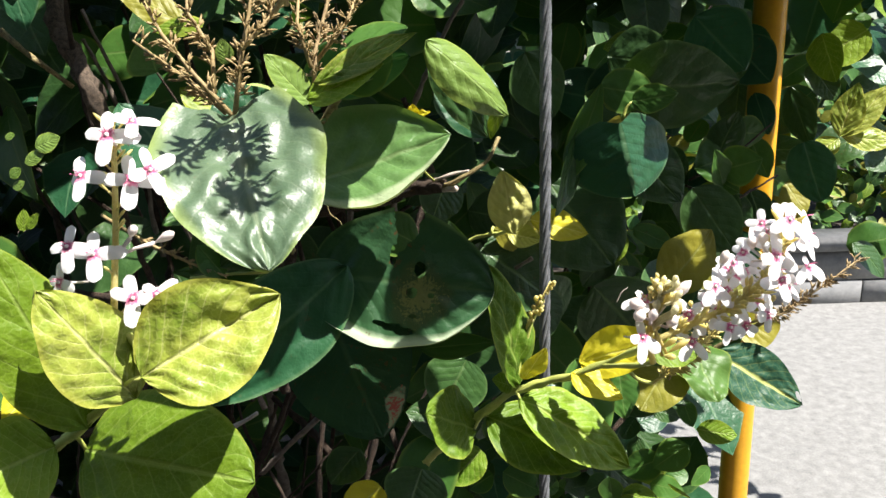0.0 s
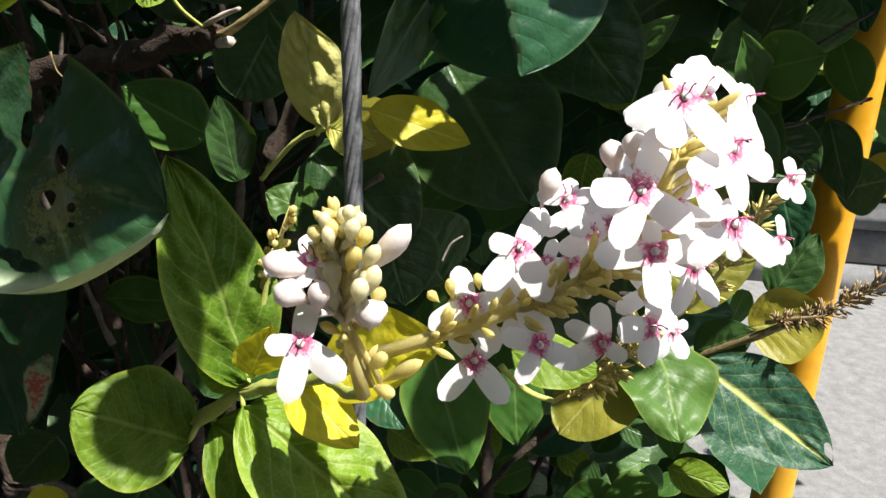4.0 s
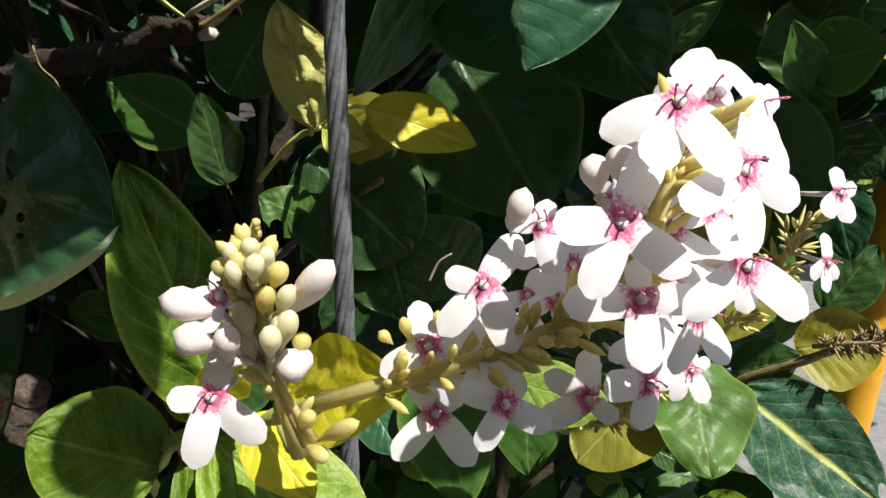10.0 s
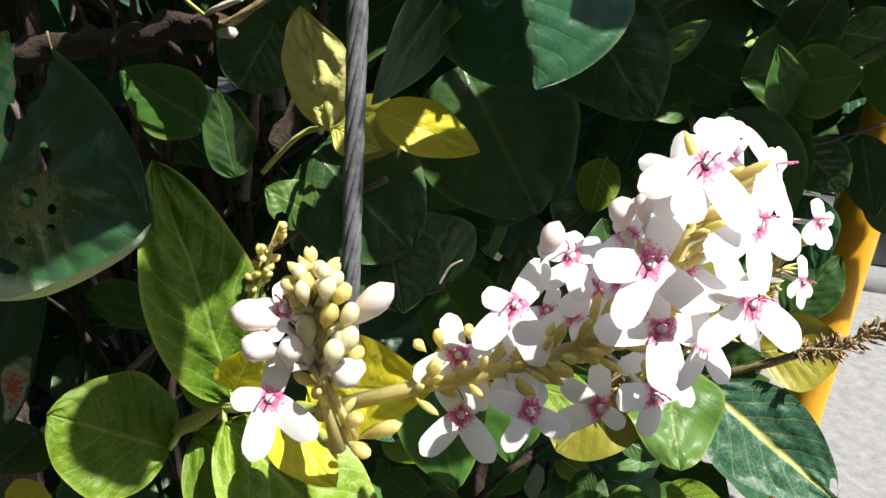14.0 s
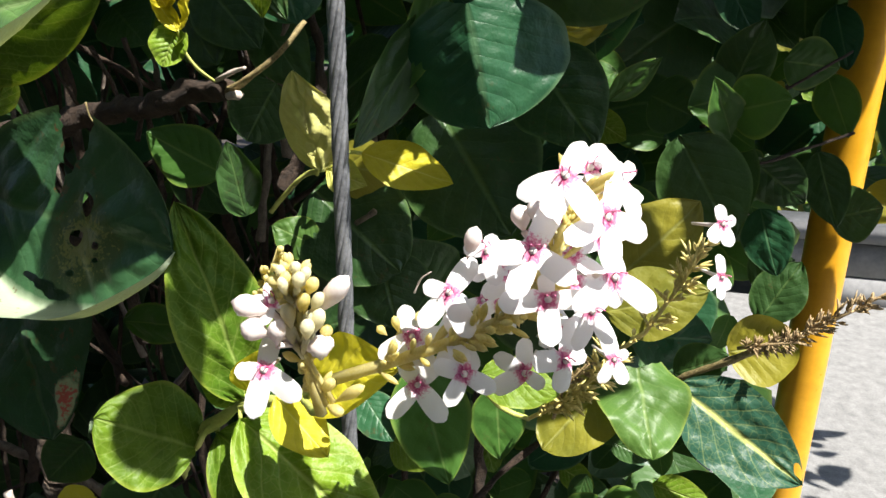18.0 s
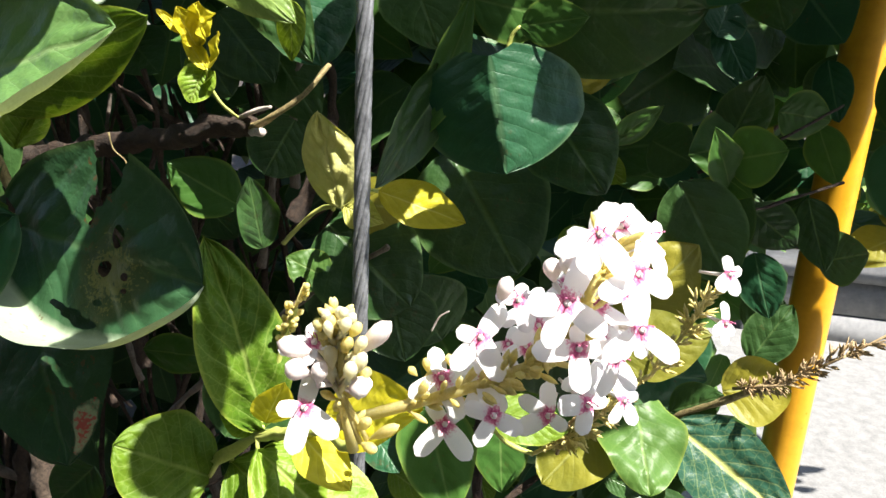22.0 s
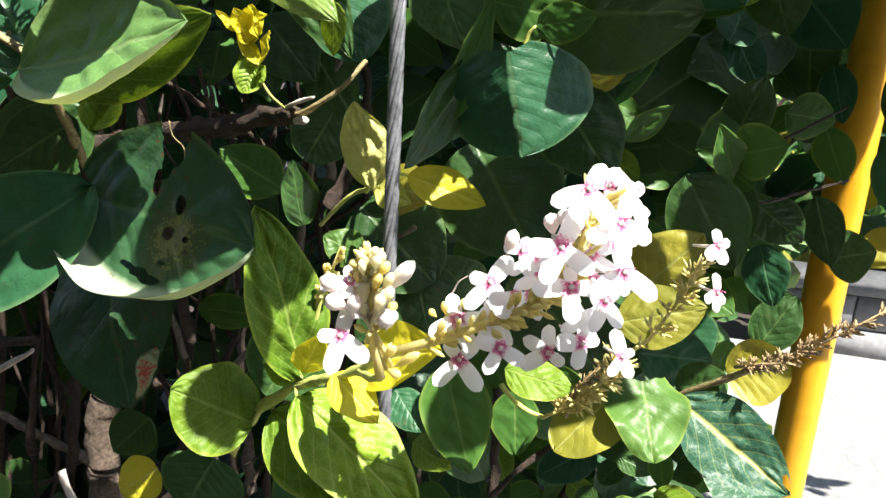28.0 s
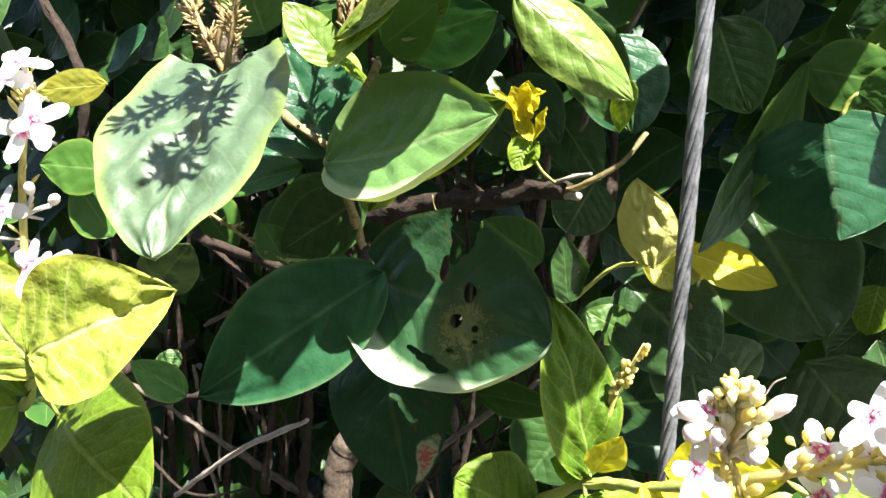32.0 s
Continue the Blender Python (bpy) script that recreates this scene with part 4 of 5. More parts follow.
leaf(shrub, "olive", (0.185, 0.850, 1.215), (0.238, 0.850, 1.228), (0.08, -0.94, -0.32), 0.032, shape="ovate")
leaf(shrub, "dark", (0.278, 0.950, 1.164), (0.314, 0.930, 1.150), (-0.39, -0.89, 0.25), 0.054, shape="round")

# ---- twigs and branches ----
wood(shrub, "branch", [(-0.261, 0.760, 1.128), (-0.192, 0.740, 1.143), (-0.155, 0.735, 1.152), (-0.125, 0.730, 1.157), (-0.084, 0.720, 1.168), (-0.060, 0.715, 1.172), (-0.036, 0.710, 1.180), (-0.003, 0.700, 1.182)], 0.01, 0.007, BARK)
wood(shrub, "branch", [(-0.008, 0.700, 1.180), (0.023, 0.690, 1.196), (0.041, 0.690, 1.210), (0.052, 0.705, 1.228)], 0.0026, 0.0014, TWIG)
wood(shrub, "broken_stub", [(-0.013, 0.700, 1.188), (0.004, 0.690, 1.195), (0.021, 0.680, 1.200)], 0.0024, 0.0012, PALE)
wood(shrub, "cut_end", [(-0.003, 0.700, 1.179), (0.009, 0.690, 1.182)], 0.0032, 0.0028, PALE)
wood(shrub, "twig", [(-0.011, 0.760, 1.081), (0.012, 0.755, 1.105), (0.030, 0.748, 1.118), (0.056, 0.716, 1.129)], 0.0018, 0.0016, STALK)
wood(shrub, "stem", [(-0.030, 0.640, 0.915), (0.000, 0.608, 0.960), (0.026, 0.595, 0.989), (0.055, 0.588, 1.015), (0.080, 0.570, 1.030)], 0.0036, 0.0032, STALK)
wood(shrub, "stem", [(0.052, 0.589, 1.012), (0.078, 0.571, 1.030), (0.101, 0.552, 1.045), (0.124, 0.533, 1.064), (0.146, 0.513, 1.084)], 0.0030, 0.0026, STALK)
wood(shrub, "stem", [(0.055, 0.588, 1.014), (0.060, 0.592, 1.040), (0.070, 0.592, 1.075), (0.080, 0.588, 1.100)], 0.0018, 0.0012, STALK)
wood(shrub, "stem", [(0.120, 0.536, 1.060), (0.136, 0.512, 1.070), (0.149, 0.495, 1.080)], 0.0022, 0.0020, STALK)
wood(shrub, "twig", [(-0.212, 0.570, 1.269), (-0.187, 0.570, 1.254), (-0.165, 0.572, 1.241), (-0.145, 0.574, 1.228), (-0.126, 0.576, 1.217)], 0.0028, 0.0028, TWIG)
wood(shrub, "twig", [(-0.083, 0.566, 1.277), (-0.096, 0.570, 1.257), (-0.108, 0.573, 1.237), (-0.124, 0.577, 1.217), (-0.138, 0.605, 1.182), (-0.143, 0.630, 1.139)], 0.0028, 0.0036, TWIG)
wood(shrub, "twig", [(-0.143, 0.630, 1.139), (-0.165, 0.660, 1.082), (-0.220, 0.720, 0.952)], 0.0045, 0.005, BARK)
wood(shrub, "twig", [(-0.422, 0.660, 0.816), (-0.284, 0.620, 0.927), (-0.181, 0.600, 0.994)], 0.0028, 0.0022, PALE)
wood(shrub, "twig", [(-0.234, 0.620, 1.120), (-0.169, 0.610, 1.126), (-0.115, 0.600, 1.131)], 0.0014, 0.0014, STALK)
wood(shrub, "trunk", [(-0.290, 0.800, 0.850), (-0.302, 0.800, 0.815), (-0.306, 0.800, 0.760), (-0.312, 0.805, 0.680), (-0.330, 0.840, 0.400), (-0.350, 0.900, 0.000)], 0.016, 0.020, TRUNK, "knotty speckled brown trunk", sides=14, lumps=0.15)
wood(shrub, "branch", [(-0.558, 0.660, 1.350), (-0.474, 0.640, 1.272), (-0.498, 0.650, 1.172), (-0.571, 0.700, 1.042)], 0.0045, 0.005, BARK)
wood(shrub, "branch", [(-0.382, 0.740, 1.383), (-0.362, 0.720, 1.329), (-0.337, 0.700, 1.286), (-0.336, 0.720, 1.247)], 0.01, 0.008, TRUNK)
wood(shrub, "branch", [(-0.665, 0.800, 0.803), (-0.501, 0.780, 0.868), (-0.346, 0.760, 0.913)], 0.006, 0.005, BARK)
wood(shrub, "branch", [(-0.571, 0.850, 1.054), (-0.374, 0.840, 1.026), (-0.179, 0.860, 0.976)], 0.006, 0.005, BARK)
wood(shrub, "branch", [(0.159, 0.800, 0.802), (0.156, 0.800, 0.877), (0.155, 0.800, 0.931)], 0.006, 0.004, BARK)
wood(shrub, "branch", [(0.160, 0.760, 0.835), (0.187, 0.770, 0.871), (0.212, 0.780, 0.894)], 0.003, 0.002, BARK)
wood(shrub, "branch", [(0.318, 0.950, 1.131), (0.367, 0.930, 1.111), (0.416, 0.960, 1.122), (0.464, 1.000, 1.132)], 0.0018, 0.0013, BARK)
wood(shrub, "branch", [(0.323, 0.950, 1.137), (0.387, 0.960, 1.170), (0.450, 1.000, 1.205)], 0.0016, 0.0012, BARK)
wood(shrub, "stem", [(-0.263, 0.425, 1.064), (-0.225, 0.410, 1.093), (-0.187, 0.400, 1.129), (-0.200, 0.400, 1.162)], 0.0035, 0.0025, STALK)

# ---- flowers ----
cluster = spike(shrub, "flower_spike", [(0.144, 0.512, 1.084), (0.170, 0.515, 1.095), (0.199, 0.510, 1.111), (0.219, 0.508, 1.124), (0.236, 0.505, 1.144), (0.241, 0.505, 1.163), (0.246, 0.510, 1.179)], 0.0028, 0.0018, 3, 110, CALYX, 1.25, 0.9, "dense spike of white flowers with pink throats")
flower(cluster, (0.184, 0.515, 1.087), (0.20, -0.84, 0.50), lobes=((125, 0.0130), (46, 0.0120), (228, 0.0172), (312, 0.0178)))
flower(cluster, (0.181, 0.517, 1.108), (0.12, -0.80, 0.58), lobes=((112, 0.0132), (8, 0.0158), (215, 0.0152), (303, 0.0178)))
flower(cluster, (0.198, 0.511, 1.132), (0.10, -0.82, 0.56), lobes=((57, 0.0190), (172, 0.0100), (235, 0.0165), (298, 0.0180)))
flower(cluster, (0.232, 0.491, 1.159), (0.22, -0.84, 0.50), lobes=((62, 0.0225), (188, 0.0150), (245, 0.0165), (323, 0.0175)))
flower(cluster, (0.238, 0.493, 1.141), (0.28, -0.86, 0.42), lobes=((178, 0.0165), (0, 0.0138), (272, 0.0150), (92, 0.0080)))
flower(cluster, (0.256, 0.498, 1.171), (0.45, -0.76, 0.46), lobes=((200, 0.0195), (270, 0.0165), (332, 0.0165), (66, 0.0195)))
flower(cluster, (0.260, 0.500, 1.149), (0.50, -0.76, 0.40), lobes=((212, 0.0175), (315, 0.0178), (270, 0.0095), (92, 0.0070)))
flower(cluster, (0.241, 0.495, 1.185), (0.05, -0.82, 0.55), lobes=((212, 0.0160), (256, 0.0150), (312, 0.0180), (72, 0.0130)))
flower(cluster, (0.244, 0.521, 1.104), (0.50, -0.84, 0.20), lobes=((70, 0.0165), (172, 0.0145), (255, 0.0120), (10, 0.0080)))
flower(cluster, (0.228, 0.521, 1.096), (-0.05, -0.96, 0.25), lobes=((100, 0.0140), (215, 0.0150), (160, 0.0140), (330, 0.0080)))
flower(cluster, (0.207, 0.501, 1.103), (0.30, -0.90, 0.32), lobes=((100, 0.0155), (165, 0.0120), (240, 0.0130), (330, 0.0130)))
flower(cluster, (0.201, 0.512, 1.113), (0.24, -0.92, 0.28), lobes=((110, 0.0090), (250, 0.0145), (295, 0.0150), (20, 0.0090)))
flower(cluster, (0.253, 0.511, 1.131), (0.62, -0.72, 0.15), lobes=((300, 0.0140), (245, 0.0155), (110, 0.0080), (20, 0.0085)))
flower(cluster, (0.212, 0.515, 1.149), (-0.15, -0.62, 0.76), lobes=((180, 0.0095), (300, 0.0125), (20, 0.0105), (100, 0.0080)))
flower(cluster, (0.248, 0.514, 1.184), (0.20, -0.62, 0.75), lobes=((104, 0.0120), (58, 0.0125), (150, 0.0100), (285, 0.0110)))
flower(cluster, (0.259, 0.510, 1.182), (0.72, -0.55, 0.42), lobes=((280, 0.0150), (95, 0.0120), (20, 0.0090), (200, 0.0080)))
flower(cluster, (0.220, 0.525, 1.135), (0.05, -0.59, 0.80), 0, 0.8)
flower(cluster, (0.244, 0.515, 1.151), (0.28, -0.52, 0.81), 0, 0.9)
flower(cluster, (0.227, 0.530, 1.137), (0.29, -0.76, 0.58), 60, 0.85)
flower(cluster, (0.245, 0.530, 1.134), (0.36, -0.67, 0.65), 30, 0.9)
flower(cluster, (0.254, 0.530, 1.153), (0.36, -0.67, 0.65), -30, 0.95)
flower(cluster, (0.243, 0.530, 1.168), (0.27, -0.71, 0.65), 40, 0.95)
flower(cluster, (0.253, 0.530, 1.173), (0.51, -0.59, 0.62), 20, 0.95)
flower(cluster, (0.243, 0.540, 1.109), (0.40, -0.77, 0.50), -20, 0.8)
flower(cluster, (0.214, 0.532, 1.140), (-0.01, -0.72, 0.69), 10, 0.85)
flower(cluster, (0.206, 0.540, 1.118), (0.09, -0.76, 0.64), -40, 0.7)
for k, at in enumerate(((0.215, 0.532, 1.122), (0.228, 0.538, 1.150), (0.238, 0.532, 1.174), (0.198, 0.530, 1.112), (0.222, 0.546, 1.132), (0.238, 0.546, 1.156))):
    flower(cluster, at, (-0.55 + 0.08 * k, -0.62, 0.48), 25 * k, 0.85)
bud(cluster, (0.203, 0.519, 1.143), (0.25, -0.20, 0.94), 0.0165, 0.0036)
bud(cluster, (0.2255, 0.516, 1.157), (-0.18, -0.20, 0.96), 0.0125, 0.0040, (0.234, 0.508, 1.149))
bud(cluster, (0.2310, 0.513, 1.161), (-0.08, -0.26, 0.96), 0.0120, 0.0040, (0.236, 0.507, 1.153))
bud(cluster, (0.171, 0.515, 1.108), (-0.76, 0.00, 0.65), 0.0061, 0.0019, mat=CALYX)
bud(cluster, (0.175, 0.518, 1.108), (-0.12, -0.30, 0.95), 0.0101, 0.0019, mat=CALYX)
bud(cluster, (0.184, 0.520, 1.112), (-0.19, 0.00, 0.98), 0.0067, 0.0019, mat=CALYX)
bud(cluster, (0.227, 0.505, 1.123), (-0.15, -0.45, 0.88), 0.0110, 0.0019, mat=CALYX)
bud(cluster, (0.238, 0.505, 1.120), (-0.10, -0.57, 0.82), 0.0088, 0.0019, mat=CALYX)
young = spike(shrub, "flower_spike", [(0.149, 0.495, 1.079), (0.145, 0.495, 1.096), (0.144, 0.490, 1.118), (0.144, 0.485, 1.134), (0.147, 0.480, 1.146)], 0.0026, 0.0016, 9, 44, CALYX, 1.0, 0.9, "young spike of cream buds and one open white flower", plump=1.5)
flower(young, (0.135, 0.476, 1.107), (0.23, -0.86, 0.45), lobes=((80, 0.0135), (256, 0.0172), (318, 0.0172), (182, 0.0100)))
flower(young, (0.137, 0.482, 1.133), (-0.05, -0.60, 0.80), lobes=((190, 0.0150), (262, 0.0090), (15, 0.0105), (115, 0.0080)))
bud(young, (0.139, 0.480, 1.129), (-0.88, -0.35, 0.33), 0.0165, 0.0044, (0.145, 0.487, 1.113))
bud(young, (0.152, 0.485, 1.127), (0.63, -0.19, 0.76), 0.0269, 0.0040, (0.145, 0.487, 1.113))
bud(young, (0.155, 0.485, 1.110), (0.17, -0.55, 0.82), 0.0150, 0.0044, (0.145, 0.487, 1.113))
bud(young, (0.153, 0.485, 1.116), (0.78, -0.50, 0.38), 0.0101, 0.0034, (0.145, 0.487, 1.113))
bud(young, (0.140, 0.478, 1.116), (0.20, -0.28, 0.94), 0.0144, 0.0034, (0.145, 0.487, 1.113))
bud(young, (0.138, 0.479, 1.120), (-0.70, -0.48, 0.50), 0.0130, 0.0048, (0.145, 0.487, 1.113))
bud(young, (0.149, 0.480, 1.137), (0.29, -0.32, 0.90), 0.0127, 0.0025, (0.145, 0.487, 1.113), mat=CALYX)
bud(young, (0.144, 0.480, 1.138), (0.23, -0.36, 0.91), 0.0111, 0.0025, (0.145, 0.487, 1.113), mat=CALYX)
bud(young, (0.152, 0.480, 1.137), (0.48, -0.19, 0.86), 0.0106, 0.0025, (0.145, 0.487, 1.113), mat=CALYX)
bud(young, (0.149, 0.480, 1.130), (0.42, -0.39, 0.82), 0.0129, 0.0025, (0.145, 0.487, 1.113), mat=CALYX)
bud(young, (0.140, 0.480, 1.138), (0.01, -0.27, 0.96), 0.0075, 0.0025, (0.145, 0.487, 1.113), mat=CALYX)
bud(young, (0.156, 0.485, 1.118), (0.35, -0.34, 0.87), 0.0088, 0.0025, (0.145, 0.487, 1.113), mat=CALYX)
bud(young, (0.156, 0.490, 1.088), (0.75, -0.23, 0.62), 0.0213, 0.0025, (0.145, 0.487, 1.113), mat=CALYX)
bud(young, (0.153, 0.490, 1.087), (0.89, -0.45, 0.04), 0.0110, 0.0025, (0.145, 0.487, 1.113), mat=CALYX)
bud(young, (0.152, 0.490, 1.092), (0.49, -0.54, 0.68), 0.0184, 0.0025, (0.145, 0.487, 1.113), mat=CALYX)
bud(young, (0.155, 0.477, 1.125), (0.30, -0.28, 0.91), 0.0104, 0.0026, (0.145, 0.487, 1.114), mat=CREAM)
bud(young, (0.148, 0.480, 1.144), (0.19, -0.35, 0.92), 0.0083, 0.0020, (0.144, 0.487, 1.137), mat=CREAM)
bud(young, (0.155, 0.477, 1.123), (0.37, -0.20, 0.91), 0.0144, 0.0029, (0.146, 0.487, 1.112), mat=CREAM)
bud(young, (0.153, 0.471, 1.143), (0.29, -0.31, 0.90), 0.0094, 0.0024, (0.144, 0.487, 1.132), mat=CREAM)
bud(young, (0.153, 0.475, 1.144), (0.43, -0.31, 0.85), 0.0093, 0.0020, (0.144, 0.487, 1.134), mat=CREAM)
bud(young, (0.155, 0.477, 1.132), (0.48, -0.24, 0.85), 0.0122, 0.0023, (0.145, 0.487, 1.122), mat=CREAM)
bud(young, (0.143, 0.480, 1.142), (0.07, -0.35, 0.93), 0.0083, 0.0021, (0.144, 0.487, 1.135), mat=CREAM)
bud(young, (0.146, 0.477, 1.137), (-0.08, -0.29, 0.95), 0.0100, 0.0021, (0.145, 0.487, 1.128), mat=CREAM)
bud(young, (0.144, 0.484, 1.114), (-0.06, -0.23, 0.97), 0.0125, 0.0028, (0.146, 0.487, 1.108), mat=CREAM)
bud(young, (0.153, 0.471, 1.148), (0.18, -0.37, 0.91), 0.0078, 0.0020, (0.143, 0.487, 1.138), mat=CREAM)
bud(young, (0.148, 0.483, 1.127), (0.15, -0.23, 0.96), 0.0125, 0.0023, (0.145, 0.487, 1.119), mat=CREAM)
bud(young, (0.154, 0.474, 1.122), (0.23, -0.25, 0.94), 0.0115, 0.0028, (0.146, 0.487, 1.110), mat=CREAM)
bud(young, (0.145, 0.481, 1.122), (-0.02, -0.22, 0.97), 0.0130, 0.0030, (0.146, 0.487, 1.114), mat=CREAM)
bud(young, (0.150, 0.481, 1.139), (0.26, -0.27, 0.93), 0.0107, 0.0024, (0.144, 0.487, 1.132), mat=CREAM)
bud(young, (0.153, 0.482, 1.130), (0.48, -0.24, 0.84), 0.0120, 0.0023, (0.145, 0.487, 1.122), mat=CREAM)
spike(shrub, "bud_spike", [(0.058, 0.596, 1.050), (0.068, 0.593, 1.078), (0.078, 0.590, 1.098), (0.086, 0.587, 1.116)], 0.0014, 0.001, 17, 34, CALYX, 0.85, 0.9, "small side spike of tight yellow buds", plump=1.9)
spike(shrub, "flower_spike", [(0.228, 0.700, 0.968), (0.234, 0.690, 0.998), (0.249, 0.680, 1.023)], 0.0014, 0.001, 21, 24, STRAW, 0.9, 0.9, "withered straw-coloured flower head", slim=True)
spent = spike(shrub, "seed_spike", [(0.260, 0.660, 1.038), (0.280, 0.655, 1.060), (0.297, 0.650, 1.096), (0.305, 0.650, 1.122)], 0.0016, 0.0008, 23, 44, HUSK, 1.15, 0.85, "spent flower spike, yellow turning brown", slim=True)
flower(spent, (0.312, 0.640, 1.133), (0.45, -0.80, 0.40), lobes=((85, 0.0100), (222, 0.0125), (285, 0.0115), (15, 0.0080)))
flower(spent, (0.318, 0.660, 1.097), (0.55, -0.80, 0.20), lobes=((80, 0.0120), (200, 0.0100), (262, 0.0115), (310, 0.0080)))
flower(spent, (0.264, 0.608, 1.064), (0.43, -0.84, 0.32), lobes=((100, 0.0165), (230, 0.0130), (290, 0.0130), (20, 0.0080)))
wood(shrub, "twig", [(0.319, 0.830, 0.943), (0.345, 0.818, 0.965), (0.372, 0.806, 0.988), (0.399, 0.800, 1.009)], 0.0028, 0.0022, TWIG)
spike(shrub, "seed_spike", [(0.390, 0.803, 1.002), (0.410, 0.796, 1.018), (0.432, 0.788, 1.040), (0.458, 0.780, 1.068)], 0.0016, 0.0007, 29, 60, DRY, 1.2, 0.7, "dry brown seed spike without petals", slim=True)
spike(shrub, "seed_spike", [(0.210, 0.700, 0.964), (0.225, 0.695, 0.978), (0.241, 0.690, 0.994), (0.255, 0.685, 1.013), (0.265, 0.680, 1.031)], 0.0016, 0.001, 61, 64, HUSK, 1.5, 1.3, "golden withered flower head on a bent stalk", slim=True)
wood(shrub, "flower_stalk", [(0.177, 0.690, 0.991), (0.192, 0.695, 0.974), (0.211, 0.700, 0.964)], 0.0022, 0.0018, STALK)

# flowers on the far side stem
side = spike(shrub, "flower_spike", [(-0.207, 0.400, 1.115), (-0.199, 0.400, 1.162), (-0.190, 0.400, 1.216), (-0.188, 0.405, 1.248), (-0.188, 0.410, 1.270)], 0.0022, 0.0015, 31, 34, CALYX, 1.0, 0.9, "loose spike of white flowers in sun")
flower(side, (-0.185, 0.395, 1.268), (0.02, -0.83, 0.56), 42, 1)
flower(side, (-0.203, 0.395, 1.246), (-0.35, -0.82, 0.46), 62, 0.9)
flower(side, (-0.175, 0.395, 1.243), (0.29, -0.84, 0.45), 42, 1)
flower(side, (-0.217, 0.395, 1.206), (-0.17, -0.86, 0.48), 52, 0.9)
flower(side, (-0.203, 0.395, 1.201), (0.11, -0.87, 0.47), 37, 1)
flower(side, (-0.184, 0.395, 1.174), (0.30, -0.88, 0.37), 47, 1)
flower(side, (-0.170, 0.395, 1.176), (0.45, -0.79, 0.42), 72, 0.8)
flower(side, (-0.164, 0.395, 1.248), (0.57, -0.73, 0.38), 62, 0.9)
flower(side, (-0.225, 0.395, 1.185), (-0.36, -0.86, 0.38), 42, 0.8)
flower(side, (-0.170, 0.395, 1.275), (0.33, -0.59, 0.73), 42, 0.8)
bud(side, (-0.170, 0.400, 1.205), (0.86, -0.28, 0.42), 0.0176, 0.0028, (-0.191, 0.400, 1.198))
bud(side, (-0.183, 0.400, 1.208), (0.50, -0.41, 0.76), 0.0121, 0.0028, (-0.191, 0.400, 1.198))
spike(shrub, "seed_spike", [(-0.146, 0.500, 1.270), (-0.173, 0.510, 1.299), (-0.195, 0.520, 1.326), (-0.216, 0.530, 1.365)], 0.0019, 0.001, 41, 40, STRAW, 1.05, 1.1, "dry branching flower stalk with brown husks", slim=True)
spike(shrub, "seed_spike", [(-0.144, 0.500, 1.270), (-0.138, 0.505, 1.305), (-0.130, 0.510, 1.338), (-0.125, 0.520, 1.379)], 0.0019, 0.001, 42, 64, STRAW, 1.05, 1.1, "dry branching flower stalk with brown husks", slim=True)
spike(shrub, "seed_spike", [(-0.153, 0.510, 1.271), (-0.176, 0.520, 1.291), (-0.224, 0.540, 1.323)], 0.0019, 0.001, 43, 40, STRAW, 1.05, 1.1, "dry branching flower stalk with brown husks", slim=True)
spike(shrub, "seed_spike", [(-0.098, 0.550, 1.279), (-0.096, 0.560, 1.312), (-0.085, 0.570, 1.349), (-0.080, 0.580, 1.386)], 0.0019, 0.001, 44, 64, DRY, 1.05, 1.1, "dry branching flower stalk with brown husks", slim=True)
spike(shrub, "seed_spike", [(-0.160, 0.510, 1.283), (-0.161, 0.520, 1.314), (-0.179, 0.530, 1.341), (-0.179, 0.540, 1.372)], 0.0019, 0.001, 45, 40, STRAW, 1.05, 1.1, "dry branching flower stalk with brown husks", slim=True)
spike(shrub, "seed_spike", [(-0.098, 0.550, 1.300), (-0.108, 0.560, 1.333), (-0.105, 0.570, 1.366)], 0.0019, 0.001, 46, 40, STRAW, 1.05, 1.1, "dry branching flower stalk with brown husks", slim=True)
spike(shrub, "seed_spike", [(-0.096, 0.560, 1.304), (-0.072, 0.570, 1.332), (-0.060, 0.580, 1.361)], 0.0019, 0.001, 47, 40, STRAW, 1.05, 1.1, "dry branching flower stalk with brown husks", slim=True)
spike(shrub, "seed_spike", [(-0.137, 0.505, 1.313), (-0.118, 0.520, 1.335), (-0.114, 0.530, 1.361)], 0.0019, 0.001, 48, 40, STRAW, 1.05, 1.1, "dry branching flower stalk with brown husks", slim=True)
spike(shrub, "seed_spike", [(-0.286, 0.580, 1.188), (-0.250, 0.580, 1.162), (-0.222, 0.590, 1.142), (-0.197, 0.600, 1.127)], 0.0014, 0.001, 71, 26, STRAW, 0.8, 1.0, slim=True)
spike(shrub, "seed_spike", [(0.359, 0.810, 0.987), (0.377, 0.800, 0.997), (0.396, 0.790, 1.007)], 0.0016, 0.001, 72, 60, DRY, 1.0, 1.4, "withered brown flower head", slim=True)
leaf(shrub, "mid", (-0.197, 0.600, 1.127), (-0.217, 0.600, 1.155), (0.68, -0.55, 0.49), 0.030, shape="ovate")
leaf(shrub, "lime", (-0.330, 0.620, 0.780), (-0.268, 0.600, 0.882), (0.73, -0.43, -0.53), 0.045, shape="lance", fold=0.4)
leaf(shrub, "mid", (-0.314, 0.660, 0.762), (-0.297, 0.640, 0.840), (0.95, -0.17, -0.25), 0.041, shape="lance")
